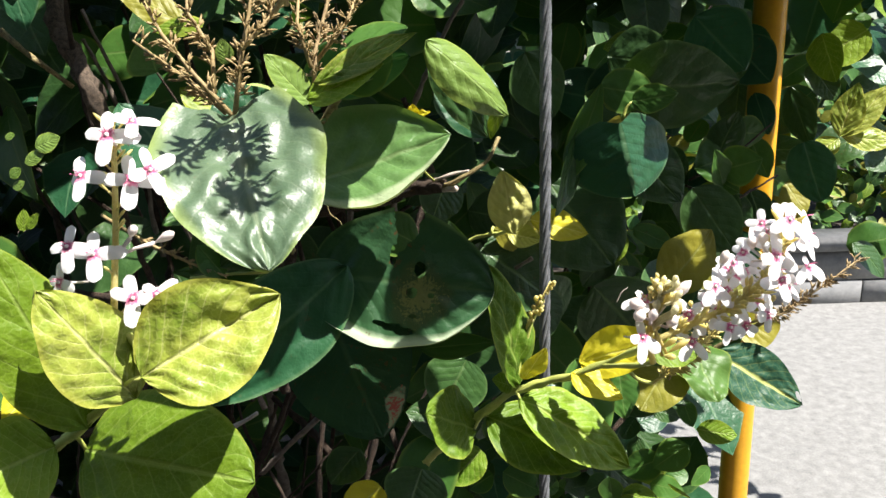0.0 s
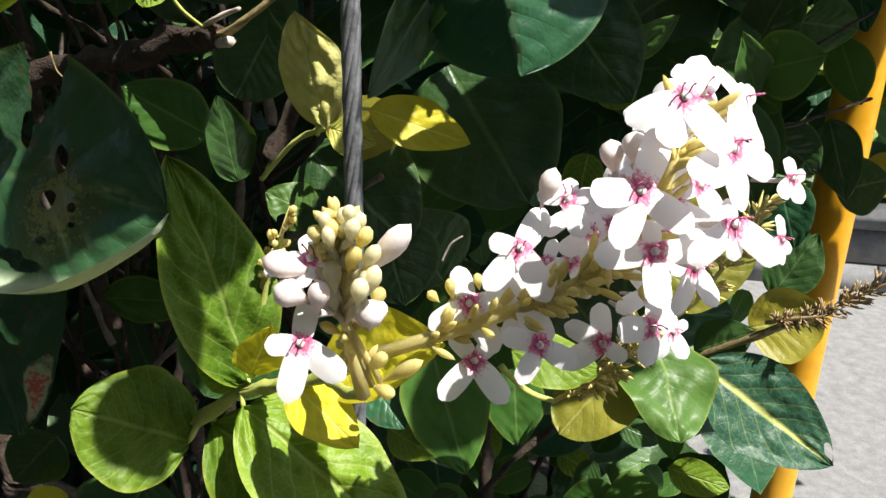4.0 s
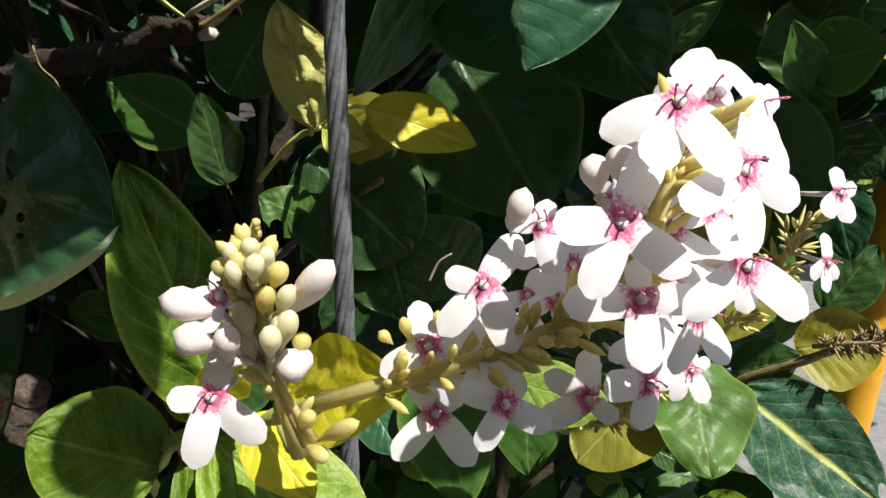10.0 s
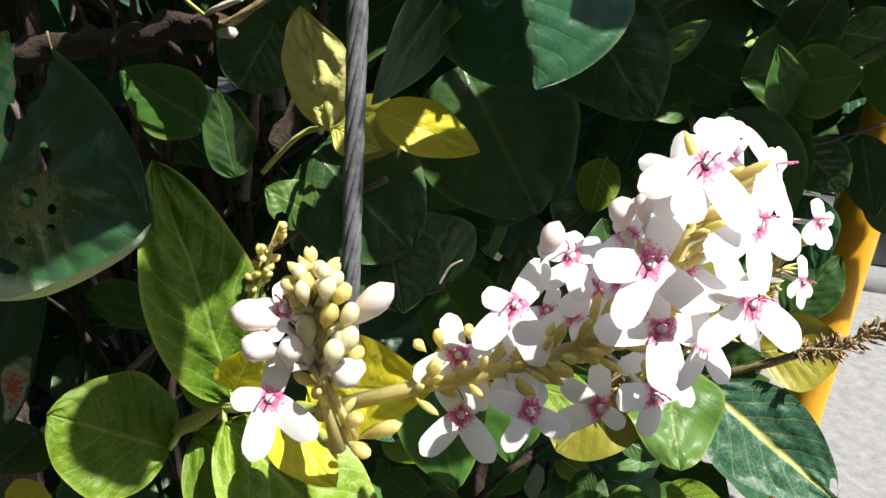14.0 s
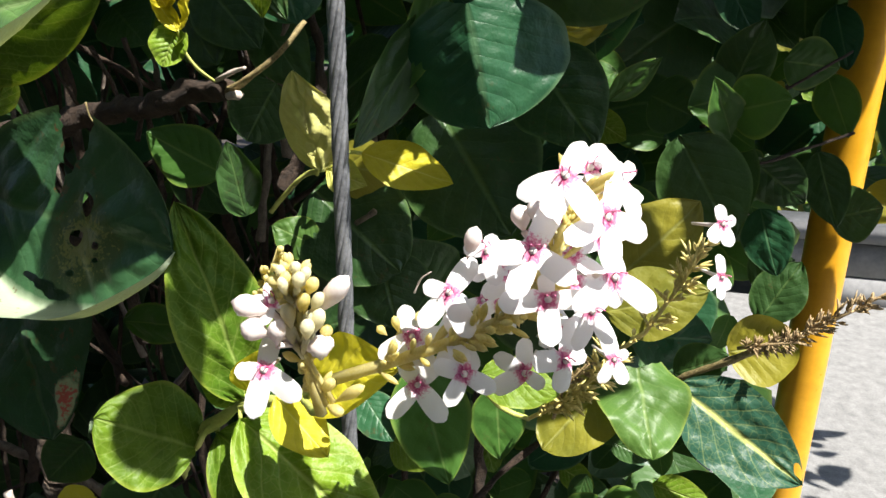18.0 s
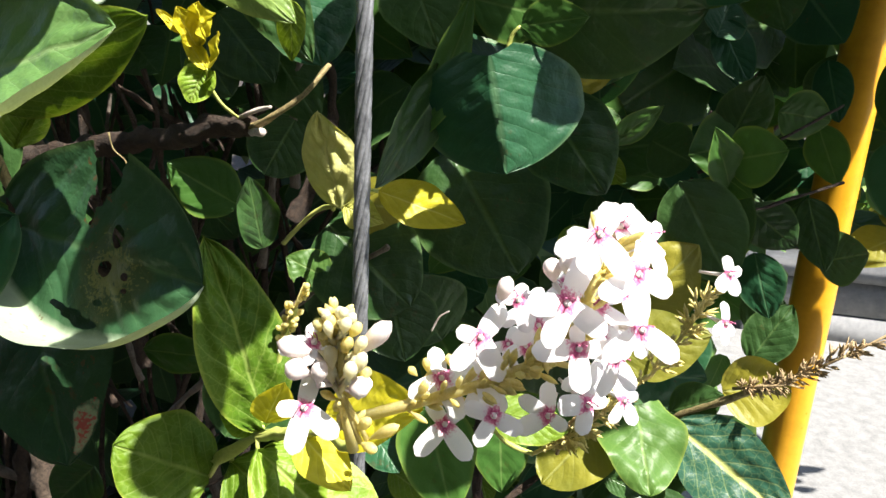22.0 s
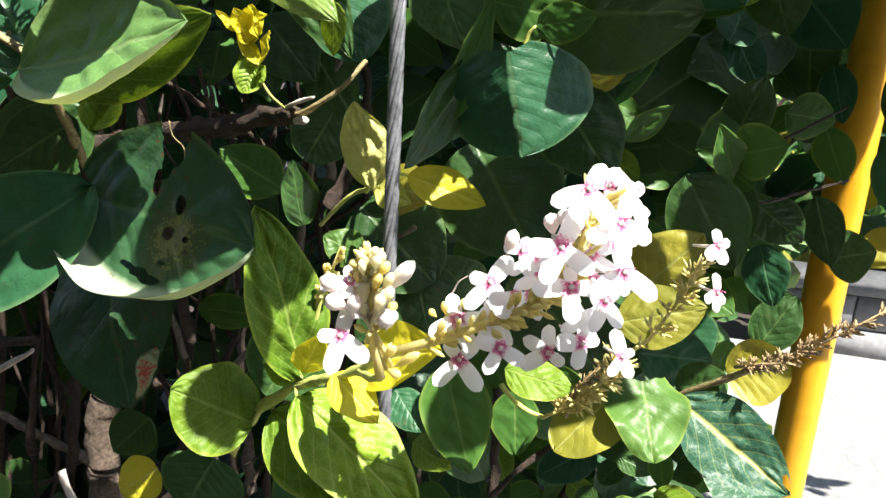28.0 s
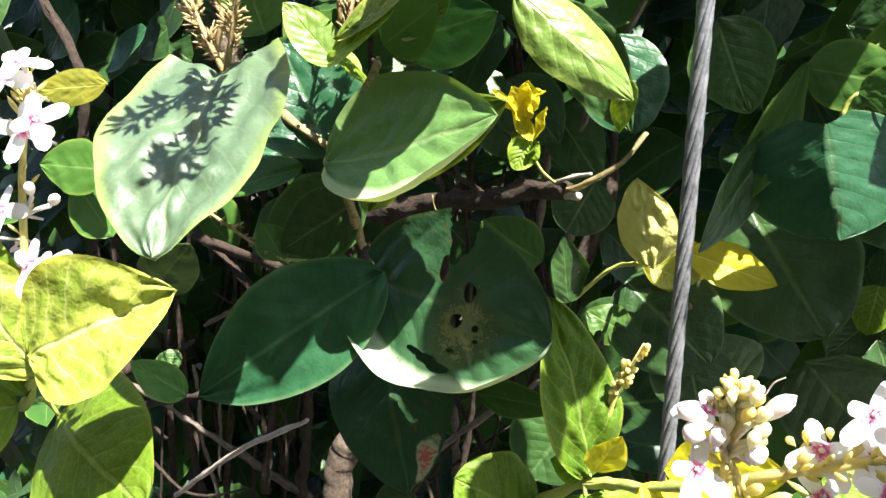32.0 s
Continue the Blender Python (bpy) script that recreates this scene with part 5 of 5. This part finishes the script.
leaf(shrub, "dark", (-0.454, 0.680, 1.040), (-0.366, 0.660, 1.107), (0.24, -0.80, -0.55), 0.060, shape="ovate")
leaf(shrub, "mid", (-0.369, 0.620, 1.010), (-0.357, 0.620, 0.992), (0.70, -0.55, 0.45), 0.025, shape="round")
leaf(shrub, "olive", (-0.409, 0.620, 1.258), (-0.486, 0.600, 1.252), (0.22, -0.93, 0.31), 0.035, shape="ovate")
leaf(shrub, "mid", (-0.395, 0.600, 1.185), (-0.460, 0.580, 1.188), (0.29, -0.94, 0.18), 0.052, shape="ovate")
leaf(shrub, "mid", (-0.425, 0.620, 1.116), (-0.444, 0.600, 1.171), (0.90, -0.40, 0.17), 0.047, shape="ovate")
leaf(shrub, "mid", (-0.256, 0.660, 1.300), (-0.253, 0.640, 1.333), (0.81, -0.47, -0.35), 0.055, shape="ovate")
leaf(shrub, "mid", (-0.178, 0.480, 1.067), (-0.203, 0.460, 1.093), (0.76, -0.12, 0.64), 0.027, shape="ovate")

# small yellow shoot
for base, tip, face, wide in (
        ((-0.026, 0.682, 1.221), (-0.040, 0.676, 1.246), (0.55, -0.80, 0.20), 0.012),
        ((-0.025, 0.682, 1.221), (-0.013, 0.676, 1.246), (-0.45, -0.85, 0.25), 0.010),
        ((-0.031, 0.680, 1.236), (-0.037, 0.668, 1.260), (0.55, -0.70, 0.45), 0.019),
        ((-0.030, 0.682, 1.236), (-0.026, 0.670, 1.262), (-0.10, -0.75, 0.65), 0.017),
        ((-0.033, 0.686, 1.240), (-0.030, 0.682, 1.264), (0.30, -0.90, 0.30), 0.020),
        ((-0.034, 0.672, 1.243), (-0.052, 0.668, 1.258), (0.40, -0.75, 0.53), 0.008),
        ((-0.028, 0.676, 1.252), (-0.013, 0.674, 1.257), (-0.10, -0.70, 0.70), 0.008)):
    leaf(shrub, "yellow", base, tip, face, wide, "crumpled bright yellow shoot leaf", shape="ovate", cup=0.7, wave=0.45, bend=-0.10, quilt=3.0)
leaf(shrub, "lime", (-0.029, 0.682, 1.220), (-0.036, 0.676, 1.199), (0.50, -0.80, 0.33), 0.024, "small lime-green heart-shaped leaf", shape="heart", lobe=0.15, cup=0.5, wave=0.2)
leaf(shrub, "lime", (-0.039, 0.684, 1.213), (-0.040, 0.680, 1.228), (0.68, -0.73, 0.10), 0.007, shape="ovate", cup=0.5)
leaf(shrub, "lime", (-0.030, 0.684, 1.213), (-0.018, 0.678, 1.219), (-0.20, -0.80, 0.56), 0.012, shape="ovate", cup=0.5)
wood(shrub, "stem", [(-0.010, 0.700, 1.186), (-0.020, 0.690, 1.198), (-0.026, 0.684, 1.212), (-0.026, 0.682, 1.222)], 0.0011, 0.0009, STALK)
# dark leaves added as backing where there is only deep shade
leaf(shrub, "dark", (-0.135, 0.885, 1.262), (-0.070, 0.870, 1.200), (0.20, -0.95, 0.20), 0.070, shape="ovate")
leaf(shrub, "dark", (-0.085, 0.890, 1.235), (-0.030, 0.880, 1.165), (0.10, -0.97, 0.10), 0.060, shape="ovate")
leaf(shrub, "dark", (-0.160, 0.880, 1.240), (-0.115, 0.870, 1.185), (0.25, -0.95, 0.10), 0.055, shape="round")
leaf(shrub, "gloss", (0.044, 0.728, 1.067), (0.009, 0.724, 1.082), (0.22, -0.92, 0.34), 0.034, "green leaf with a bitten edge", shape="ovate", wave=0.2, holes=((0.5, 0.9, 0.12, 0.4),))
leaf(shrub, "pale", (0.075, 0.735, 1.061), (0.097, 0.735, 1.049), (0.20, -0.91, 0.36), 0.005, shape="lance")
wood(shrub, "twig", [(0.151, 0.620, 1.084), (0.155, 0.620, 1.093), (0.161, 0.620, 1.098)], 0.0006, 0.0004, PALE)
wood(shrub, "twig", [(-0.120, 0.700, 1.170), (-0.117, 0.700, 1.158), (-0.107, 0.700, 1.149), (-0.107, 0.700, 1.136)], 0.0006, 0.0005, TWIG)
wood(shrub, "twig", [(-0.377, 0.700, 0.957), (-0.348, 0.690, 0.940), (-0.319, 0.690, 0.920)], 0.003, 0.002, BARK)
wood(shrub, "twig", [(-0.269, 0.700, 0.805), (-0.253, 0.700, 0.768)], 0.004, 0.003, PALE)
wood(shrub, "twig", [(-0.556, 0.720, 0.813), (-0.476, 0.720, 0.769), (-0.394, 0.740, 0.787)], 0.002, 0.0015, BARK)
wood(shrub, "twig", [(-0.159, 0.800, 1.210), (-0.148, 0.800, 1.168), (-0.157, 0.800, 1.123)], 0.002, 0.002, BARK)
wood(shrub, "twig", [(-0.176, 0.780, 1.204), (-0.159, 0.780, 1.173), (-0.152, 0.780, 1.142)], 0.0018, 0.0018, BARK)
wood(shrub, "twig", [(-0.425, 0.720, 1.344), (-0.391, 0.710, 1.316), (-0.363, 0.720, 1.289)], 0.003, 0.002, TWIG)
# dry spikes added above the view to cast dapples on the large leaf
spike(shrub, "seed_spike", [(-0.105, 0.475, 1.335), (-0.075, 0.44, 1.362), (-0.04, 0.40, 1.40), (-0.01, 0.37, 1.45)], 0.0019, 0.001, 91, 60, DRY, 1.7, 1.2, slim=True)
spike(shrub, "seed_spike", [(-0.10, 0.49, 1.34), (-0.10, 0.45, 1.37), (-0.09, 0.41, 1.41)], 0.0019, 0.001, 92, 50, DRY, 1.7, 1.2, slim=True)

# ---- unseen leaves added overhead, each placed to shade a spot below ----
leaf(shrub, "mid", (0.101, 0.472, 1.371), (0.131, 0.467, 1.355), (0.52, -0.14, 0.84), 0.029, shape="round", bend=-0.03, cup=0.1, nu=14, nv=8)
leaf(shrub, "blue", (-0.029, 0.496, 1.414), (0.015, 0.442, 1.377), (0.33, -0.06, 0.94), 0.066, shape="ovate", bend=0.02, cup=0.1, nu=14, nv=8)
leaf(shrub, "blue", (0.098, 0.514, 1.428), (0.140, 0.512, 1.407), (0.44, -0.24, 0.87), 0.050, shape="ovate", cup=0.1, nu=14, nv=8)
leaf(shrub, "dark", (0.364, 0.694, 1.392), (0.272, 0.703, 1.441), (0.58, -0.39, 0.71), 0.088, shape="ovate", bend=0.02, cup=0.1, nu=14, nv=8)
leaf(shrub, "mid", (0.394, 0.652, 1.390), (0.333, 0.721, 1.440), (0.48, 0.05, 0.88), 0.088, shape="ovate", bend=0.02, cup=0.1, nu=14, nv=8)
leaf(shrub, "blue", (0.110, 0.709, 1.398), (0.139, 0.667, 1.371), (0.46, -0.05, 0.89), 0.048, shape="ovate", bend=-0.03, cup=0.1, nu=14, nv=8)
leaf(shrub, "mid", (0.019, 0.690, 1.400), (-0.001, 0.636, 1.396), (0.50, -0.09, 0.86), 0.048, shape="ovate", bend=-0.02, cup=0.1, nu=14, nv=8)
leaf(shrub, "blue", (0.116, 0.543, 1.388), (0.117, 0.487, 1.372), (0.41, -0.24, 0.88), 0.048, shape="ovate", bend=0.02, cup=0.1, nu=14, nv=8)
leaf(shrub, "blue", (0.155, 0.549, 1.408), (0.197, 0.493, 1.371), (0.35, -0.27, 0.89), 0.066, shape="round", bend=-0.01, cup=0.1, nu=14, nv=8)
leaf(shrub, "mid", (0.427, 0.719, 1.386), (0.335, 0.726, 1.435), (0.42, -0.21, 0.88), 0.088, shape="ovate", bend=0.04, cup=0.1, nu=14, nv=8)
leaf(shrub, "dark", (0.300, 0.702, 1.395), (0.283, 0.642, 1.387), (0.50, 0.03, 0.86), 0.052, shape="ovate", bend=-0.01, cup=0.1, nu=14, nv=8)
leaf(shrub, "dark", (0.522, 0.786, 1.391), (0.451, 0.782, 1.426), (0.18, -0.19, 0.97), 0.066, shape="ovate", bend=-0.03, cup=0.1, nu=14, nv=8)
leaf(shrub, "blue", (0.495, 0.821, 1.417), (0.519, 0.747, 1.384), (0.58, -0.04, 0.82), 0.070, shape="ovate", bend=-0.01, cup=0.1, nu=14, nv=8)
leaf(shrub, "mid", (-0.016, 0.521, 1.419), (0.034, 0.521, 1.393), (0.44, -0.24, 0.87), 0.066, shape="round", cup=0.1, nu=14, nv=8)
leaf(shrub, "mid", (0.262, 0.590, 1.380), (0.232, 0.622, 1.398), (0.44, -0.24, 0.87), 0.052, shape="ovate", cup=0.1, nu=14, nv=8)
leaf(shrub, "mid", (0.196, 0.464, 1.432), (0.240, 0.448, 1.412), (0.44, -0.24, 0.87), 0.042, shape="ovate", cup=0.1, nu=14, nv=8)
leaf(shrub, "mid", (0.108, 0.498, 1.445), (0.177, 0.492, 1.408), (0.44, -0.24, 0.87), 0.056, shape="ovate", cup=0.1, nu=14, nv=8)
leaf(shrub, "dark", (0.243, 0.675, 1.437), (0.232, 0.583, 1.417), (0.44, -0.24, 0.87), 0.034, shape="ovate", cup=0.1, nu=14, nv=8)
leaf(shrub, "mid", (0.373, 0.571, 1.469), (0.427, 0.556, 1.438), (0.44, -0.24, 0.87), 0.066, shape="ovate", cup=0.1, nu=14, nv=8)
leaf(shrub, "mid", (0.034, 0.793, 1.529), (0.113, 0.784, 1.486), (0.44, -0.24, 0.87), 0.075, shape="round", cup=0.1, nu=14, nv=8)

# scars and knots along the speckled twigs
bud(shrub, (-0.187, 0.569, 1.257), (0.76, -0.45, 0.48), 0.0056, 0.0014, mat=TWIG)
bud(shrub, (-0.208, 0.569, 1.264), (0.37, -0.75, 0.56), 0.0034, 0.0014, mat=TWIG)
bud(shrub, (-0.119, 0.569, 1.216), (0.55, -0.54, 0.63), 0.0046, 0.0014, mat=TWIG)
bud(shrub, (-0.195, 0.569, 1.259), (0.69, -0.48, 0.54), 0.0052, 0.0014, mat=TWIG)
bud(shrub, (-0.151, 0.569, 1.233), (0.74, -0.50, 0.45), 0.0050, 0.0014, mat=TWIG)
bud(shrub, (-0.204, 0.569, 1.268), (0.81, -0.37, 0.45), 0.0067, 0.0014, mat=TWIG)
bud(shrub, (-0.141, 0.569, 1.233), (0.83, -0.39, 0.39), 0.0064, 0.0014, mat=TWIG)
bud(shrub, (-0.121, 0.569, 1.223), (-0.07, -0.78, 0.62), 0.0032, 0.0014, mat=TWIG)
bud(shrub, (-0.122, 0.569, 1.219), (0.30, -0.66, 0.69), 0.0038, 0.0014, mat=TWIG)
bud(shrub, (-0.097, 0.569, 1.256), (0.64, -0.50, 0.59), 0.0050, 0.0014, mat=TWIG)
bud(shrub, (-0.101, 0.569, 1.238), (0.86, -0.34, 0.38), 0.0074, 0.0014, mat=TWIG)
bud(shrub, (-0.088, 0.569, 1.267), (0.85, -0.39, 0.36), 0.0064, 0.0014, mat=TWIG)
bud(shrub, (-0.107, 0.569, 1.236), (0.69, -0.55, 0.46), 0.0045, 0.0014, mat=TWIG)
bud(shrub, (-0.085, 0.569, 1.272), (-0.14, -0.69, 0.71), 0.0036, 0.0014, mat=TWIG)
bud(shrub, (-0.099, 0.569, 1.256), (0.77, -0.42, 0.49), 0.0060, 0.0014, mat=TWIG)
bud(shrub, (-0.086, 0.569, 1.277), (0.79, -0.50, 0.35), 0.0050, 0.0014, mat=TWIG)
bud(shrub, (-0.106, 0.569, 1.229), (0.88, -0.34, 0.32), 0.0073, 0.0014, mat=TWIG)
bud(shrub, (-0.087, 0.569, 1.276), (0.07, -0.79, 0.60), 0.0031, 0.0014, mat=TWIG)

# ---- the dense inner and upper growth ----
def inner_leaves(owner, n, box_lo, box_hi, kinds, size, seed, keep=None, gap=None):
    """gap: where the wood stays bare of leaves."""
    r = random.Random(seed)
    made = 0
    while made < n:
        p = Vector([r.uniform(a, b) for a, b in zip(box_lo, box_hi)])
        if keep and not keep(p):
            continue
        made += 1
        bare = gap and gap(p)
        yaw = r.uniform(-70, 70)
        d = Vector((math.sin(radians(yaw)), r.uniform(-0.5, 0.2), r.uniform(-0.9, 0.15))).normalized()
        ln = r.uniform(*size)
        up = Vector((r.uniform(-0.4, 0.4), -0.8, r.uniform(0.15, 0.9)))
        kind, wide, shape = r.choice(kinds), ln * r.uniform(0.6, 0.85), r.choice(["ovate", "round", "ovate"])
        bend, cup, wave = r.uniform(-0.02, 0.09), r.uniform(-0.05, 0.2), r.uniform(0, 0.12)
        if not bare:
            leaf(owner, kind, p, p + d * ln, up, wide, shape=shape, bend=bend, cup=cup, wave=wave, nu=12, nv=8, quilt=0.6)


inner_leaves(shrub, 190, (-0.85, 0.80, 0.45), (0.30, 1.15, 1.45), ["dark", "dark", "blue", "mid"], (0.07, 0.13), 1, gap=lambda p: (p.x < -0.02 and p.z < 1.06) or (p.y < 0.92 and 0.0 < p.x < 0.2 and 1.05 < p.z < 1.3) or (p.x < -0.05 and 1.12 < p.z < 1.28 and p.y < 0.95))
inner_leaves(shrub, 60, (0.22, 0.98, 0.72), (0.46, 1.3, 1.5), ["dark", "mid", "mid", "blue"], (0.05, 0.09), 3, gap=lambda p: p.x > 0.37)
inner_leaves(shrub, 60, (0.02, 0.80, 0.62), (0.36, 1.02, 0.86), ["mid", "lime", "mid", "dark"], (0.03, 0.06), 7)
inner_leaves(shrub, 46, (0.20, 0.90, 0.95), (0.47, 1.15, 1.36), ["mid", "mid", "lime", "dark"], (0.035, 0.065), 9, gap=lambda p: p.x > 0.39 or (abs(p.x - 0.26) < 0.05 and abs(p.z - 1.23) < 0.04))
inner_leaves(sapling, 60, (0.36, 1.20, 0.95), (0.74, 1.5, 1.5), ["dark", "mid", "dark", "olive"], (0.05, 0.10), 16)
inner_leaves(sapling, 46, (0.50, 1.12, 1.06), (1.1, 1.5, 1.7), ["dark", "mid", "blue", "lime"], (0.06, 0.11), 6, lambda p: p.x < 0.72 * p.y)


def scatter(name, owner, mats, n, lo, hi, size, seed, label="", keep=None):
    """Many small folded leaves joined in one mesh."""
    r = random.Random(seed)
    prof = ((0, 0), (0.18, 0.62), (0.42, 1.0), (0.68, 0.8), (0.88, 0.36), (1, 0))
    verts, faces, uvs, idx = [], [], [], []
    while len(idx) < n * 10:
        p = Vector([r.uniform(a, b) for a, b in zip(lo, hi)])
        if keep and not keep(p):
            continue
        x = Vector((r.uniform(-1, 1), r.uniform(-0.7, 0.3), r.uniform(-0.9, 0.3))).normalized()
        z = Vector((r.uniform(-0.6, 0.6), -0.6, r.uniform(0.1, 1.0)))
        z = (z - x * z.dot(x)).normalized()
        y = z.cross(x)
        ln = r.uniform(*size)
        w = ln * r.uniform(0.28, 0.42)
        b0 = len(verts)
        f = r.uniform(0.05, 0.3)
        for s, k in prof:
            c = p + x * (ln * s) - z * (ln * 0.25 * s * s)
            verts += [c - y * (w * k) + z * (w * k * f), c, c + y * (w * k) + z * (w * k * f)]
        m = r.randrange(len(mats))
        for i in range(5):
            for j in range(2):
                a = b0 + 3 * i + j
                faces.append((a, a + 3, a + 4, a + 1))
                uvs += [(prof[i][0], j / 2), (prof[i + 1][0], j / 2), (prof[i + 1][0], (j + 1) / 2), (prof[i][0], (j + 1) / 2)]
                idx.append(m)
    me = bpy.data.meshes.new(name)
    me.from_pydata([tuple(v) for v in verts], [], faces)
    uvl = me.uv_layers.new(name="UVMap")
    uvl.data.foreach_set("uv", [c for q in uvs for c in q])
    for m in mats:
        me.materials.append(m)
    me.polygons.foreach_set("material_index", idx)
    me.polygons.foreach_set("use_smooth", [True] * len(faces))
    ob = new(name, me)
    ob.parent = owner
    return tagged(ob, label, kind="stuff")


DARKS = [LEAF["dark"], LEAF["blue"], LEAF["dark"], LEAF["mid"]]
scatter("inner_foliage", shrub, DARKS, 4200, (-2.6, 1.15, 0.02), (0.44, 2.2, 2.5), (0.09, 0.16), 21, "deep shaded leaves inside the shrub", lambda p: ((p.x + 0.9) / 1.75) ** 2 + ((p.y - 1.1) / 1.1) ** 2 + ((p.z - 0.9) / 1.6) ** 2 < 1.05 + 0.2 * noise.noise(p * 2.5) and not (-1.0 < p.x < 0.0 and p.y < 1.35 and 0.3 < p.z < 1.2))
scatter("inner_foliage", shrub, DARKS, 500, (-1.7, 0.85, 0.1), (-0.25, 1.2, 2.0), (0.09, 0.14), 22, "deep shaded leaves inside the shrub", lambda p: ((p.x + 0.4) / 1.5) ** 2 + ((p.z - 0.9) / 1.25) ** 2 < 1 and not (-0.95 < p.x and 0.35 < p.z < 1.2))
# unseen canopy, added to keep the sun off the growth below
scatter("upper_foliage", shrub, DARKS, 640, (-1.2, 0.62, 1.41), (0.75, 1.5, 1.85), (0.08, 0.13), 23, "unseen crown leaves added to shade the shrub", lambda p: not (0.2 < p.x < 0.42 and p.y < 0.74) and not (0.03 < p.x < 0.27 and p.y < 0.66) and not (p.x > 0.62 and p.y < 1.12))

# second unseen layer, added to darken the upper right growth
scatter("upper_foliage", shrub, DARKS, 260, (0.16, 0.82, 1.50), (0.74, 1.40, 1.85), (0.08, 0.13), 25, "unseen crown leaves added to shade the shrub")
scatter("inner_foliage", sapling, DARKS + [LEAF["mid"]], 420, (0.46, 1.25, 1.12), (1.5, 2.2, 2.4), (0.07, 0.13), 24, "shaded leaves of the overhanging side")

# inner stems rising from the soil
r = random.Random(8)
for i in range(18):
    x, y = r.uniform(-1.0, 0.05), r.uniform(1.0, 1.35)
    top = (x + r.uniform(-0.25, 0.25), y + r.uniform(0.0, 0.2), r.uniform(1.1, 1.7))
    wood(shrub, "branch", arc((x, y, 0.0), top, (r.uniform(-0.1, 0.1), 0, 0), 7, i * 2.3), r.uniform(0.004, 0.010), 0.0025, BARK, sides=7)

def thicket(n, lo, hi, seed):
    """Crowded bare stems and dead twigs in the shade under the leaves."""
    r = random.Random(seed)
    for i in range(n):
        a = Vector([r.uniform(p, q) for p, q in zip(lo, hi)])
        lean = Vector((r.uniform(-0.5, 0.5), r.uniform(-0.2, 0.3), r.choice((1.0, 1.0, 0.25)))).normalized()
        b = a + lean * r.uniform(0.18, 0.55)
        k = r.random()
        wood(shrub, "branch" if k < 0.6 else "twig", arc(a, b, (r.uniform(-0.03, 0.03), r.uniform(-0.02, 0.02), 0), 5, i * 1.3), r.uniform(0.004, 0.010) if k < 0.4 else r.uniform(0.0015, 0.004), r.uniform(0.001, 0.003), r.choice((BARK, BARK, BARK, BARK, BARK, BARK, DEADWOOD)), sides=6)


thicket(70, (-0.75, 0.82, 0.45), (-0.12, 1.12, 1.00), 51)
thicket(16, (-0.40, 0.84, 0.95), (-0.04, 1.08, 1.12), 52)
for i in range(5):
    wood(sapling, "stem", arc((0.22 + r.uniform(-0.1, 0.08), 1.95 + r.uniform(-0.1, 0.1), 0.0), (r.uniform(0.7, 1.1), r.uniform(1.6, 1.9), r.uniform(1.5, 1.9)), (-0.1, 0, 0.25), 9, i * 1.7), 0.006, 0.002, BARK, sides=7)
for owner in (shrub, sapling):
    for o in owner.children:
        o.matrix_parent_inverse = Matrix.Translation(-owner.location)

# ---- planting beyond the pavement ----
hedge = thing("far_hedge", (3, 4.2, 0.3), "sunlit green planting in the planter beyond the pavement", "hedge")
LIT = [LEAF["mid"], LEAF["lime"], LEAF["dark"], LEAF["mid"], LEAF["olive"]]
for o, *_ in [(scatter("foliage", None, LIT, 2600, (0.7, 3.75, 0.25), (6.0, 4.8, 1.25), (0.06, 0.14), 31, "small mixed leaves"),),
              (scatter("foliage", None, DARKS, 5200, (-1.5, 4.8, 0.2), (8.5, 6.6, 4.2), (0.18, 0.38), 32, "tall dark leaves"),)]:
    o.parent = hedge
    o.matrix_parent_inverse = Matrix.Translation((-3, -4.2, -0.3))
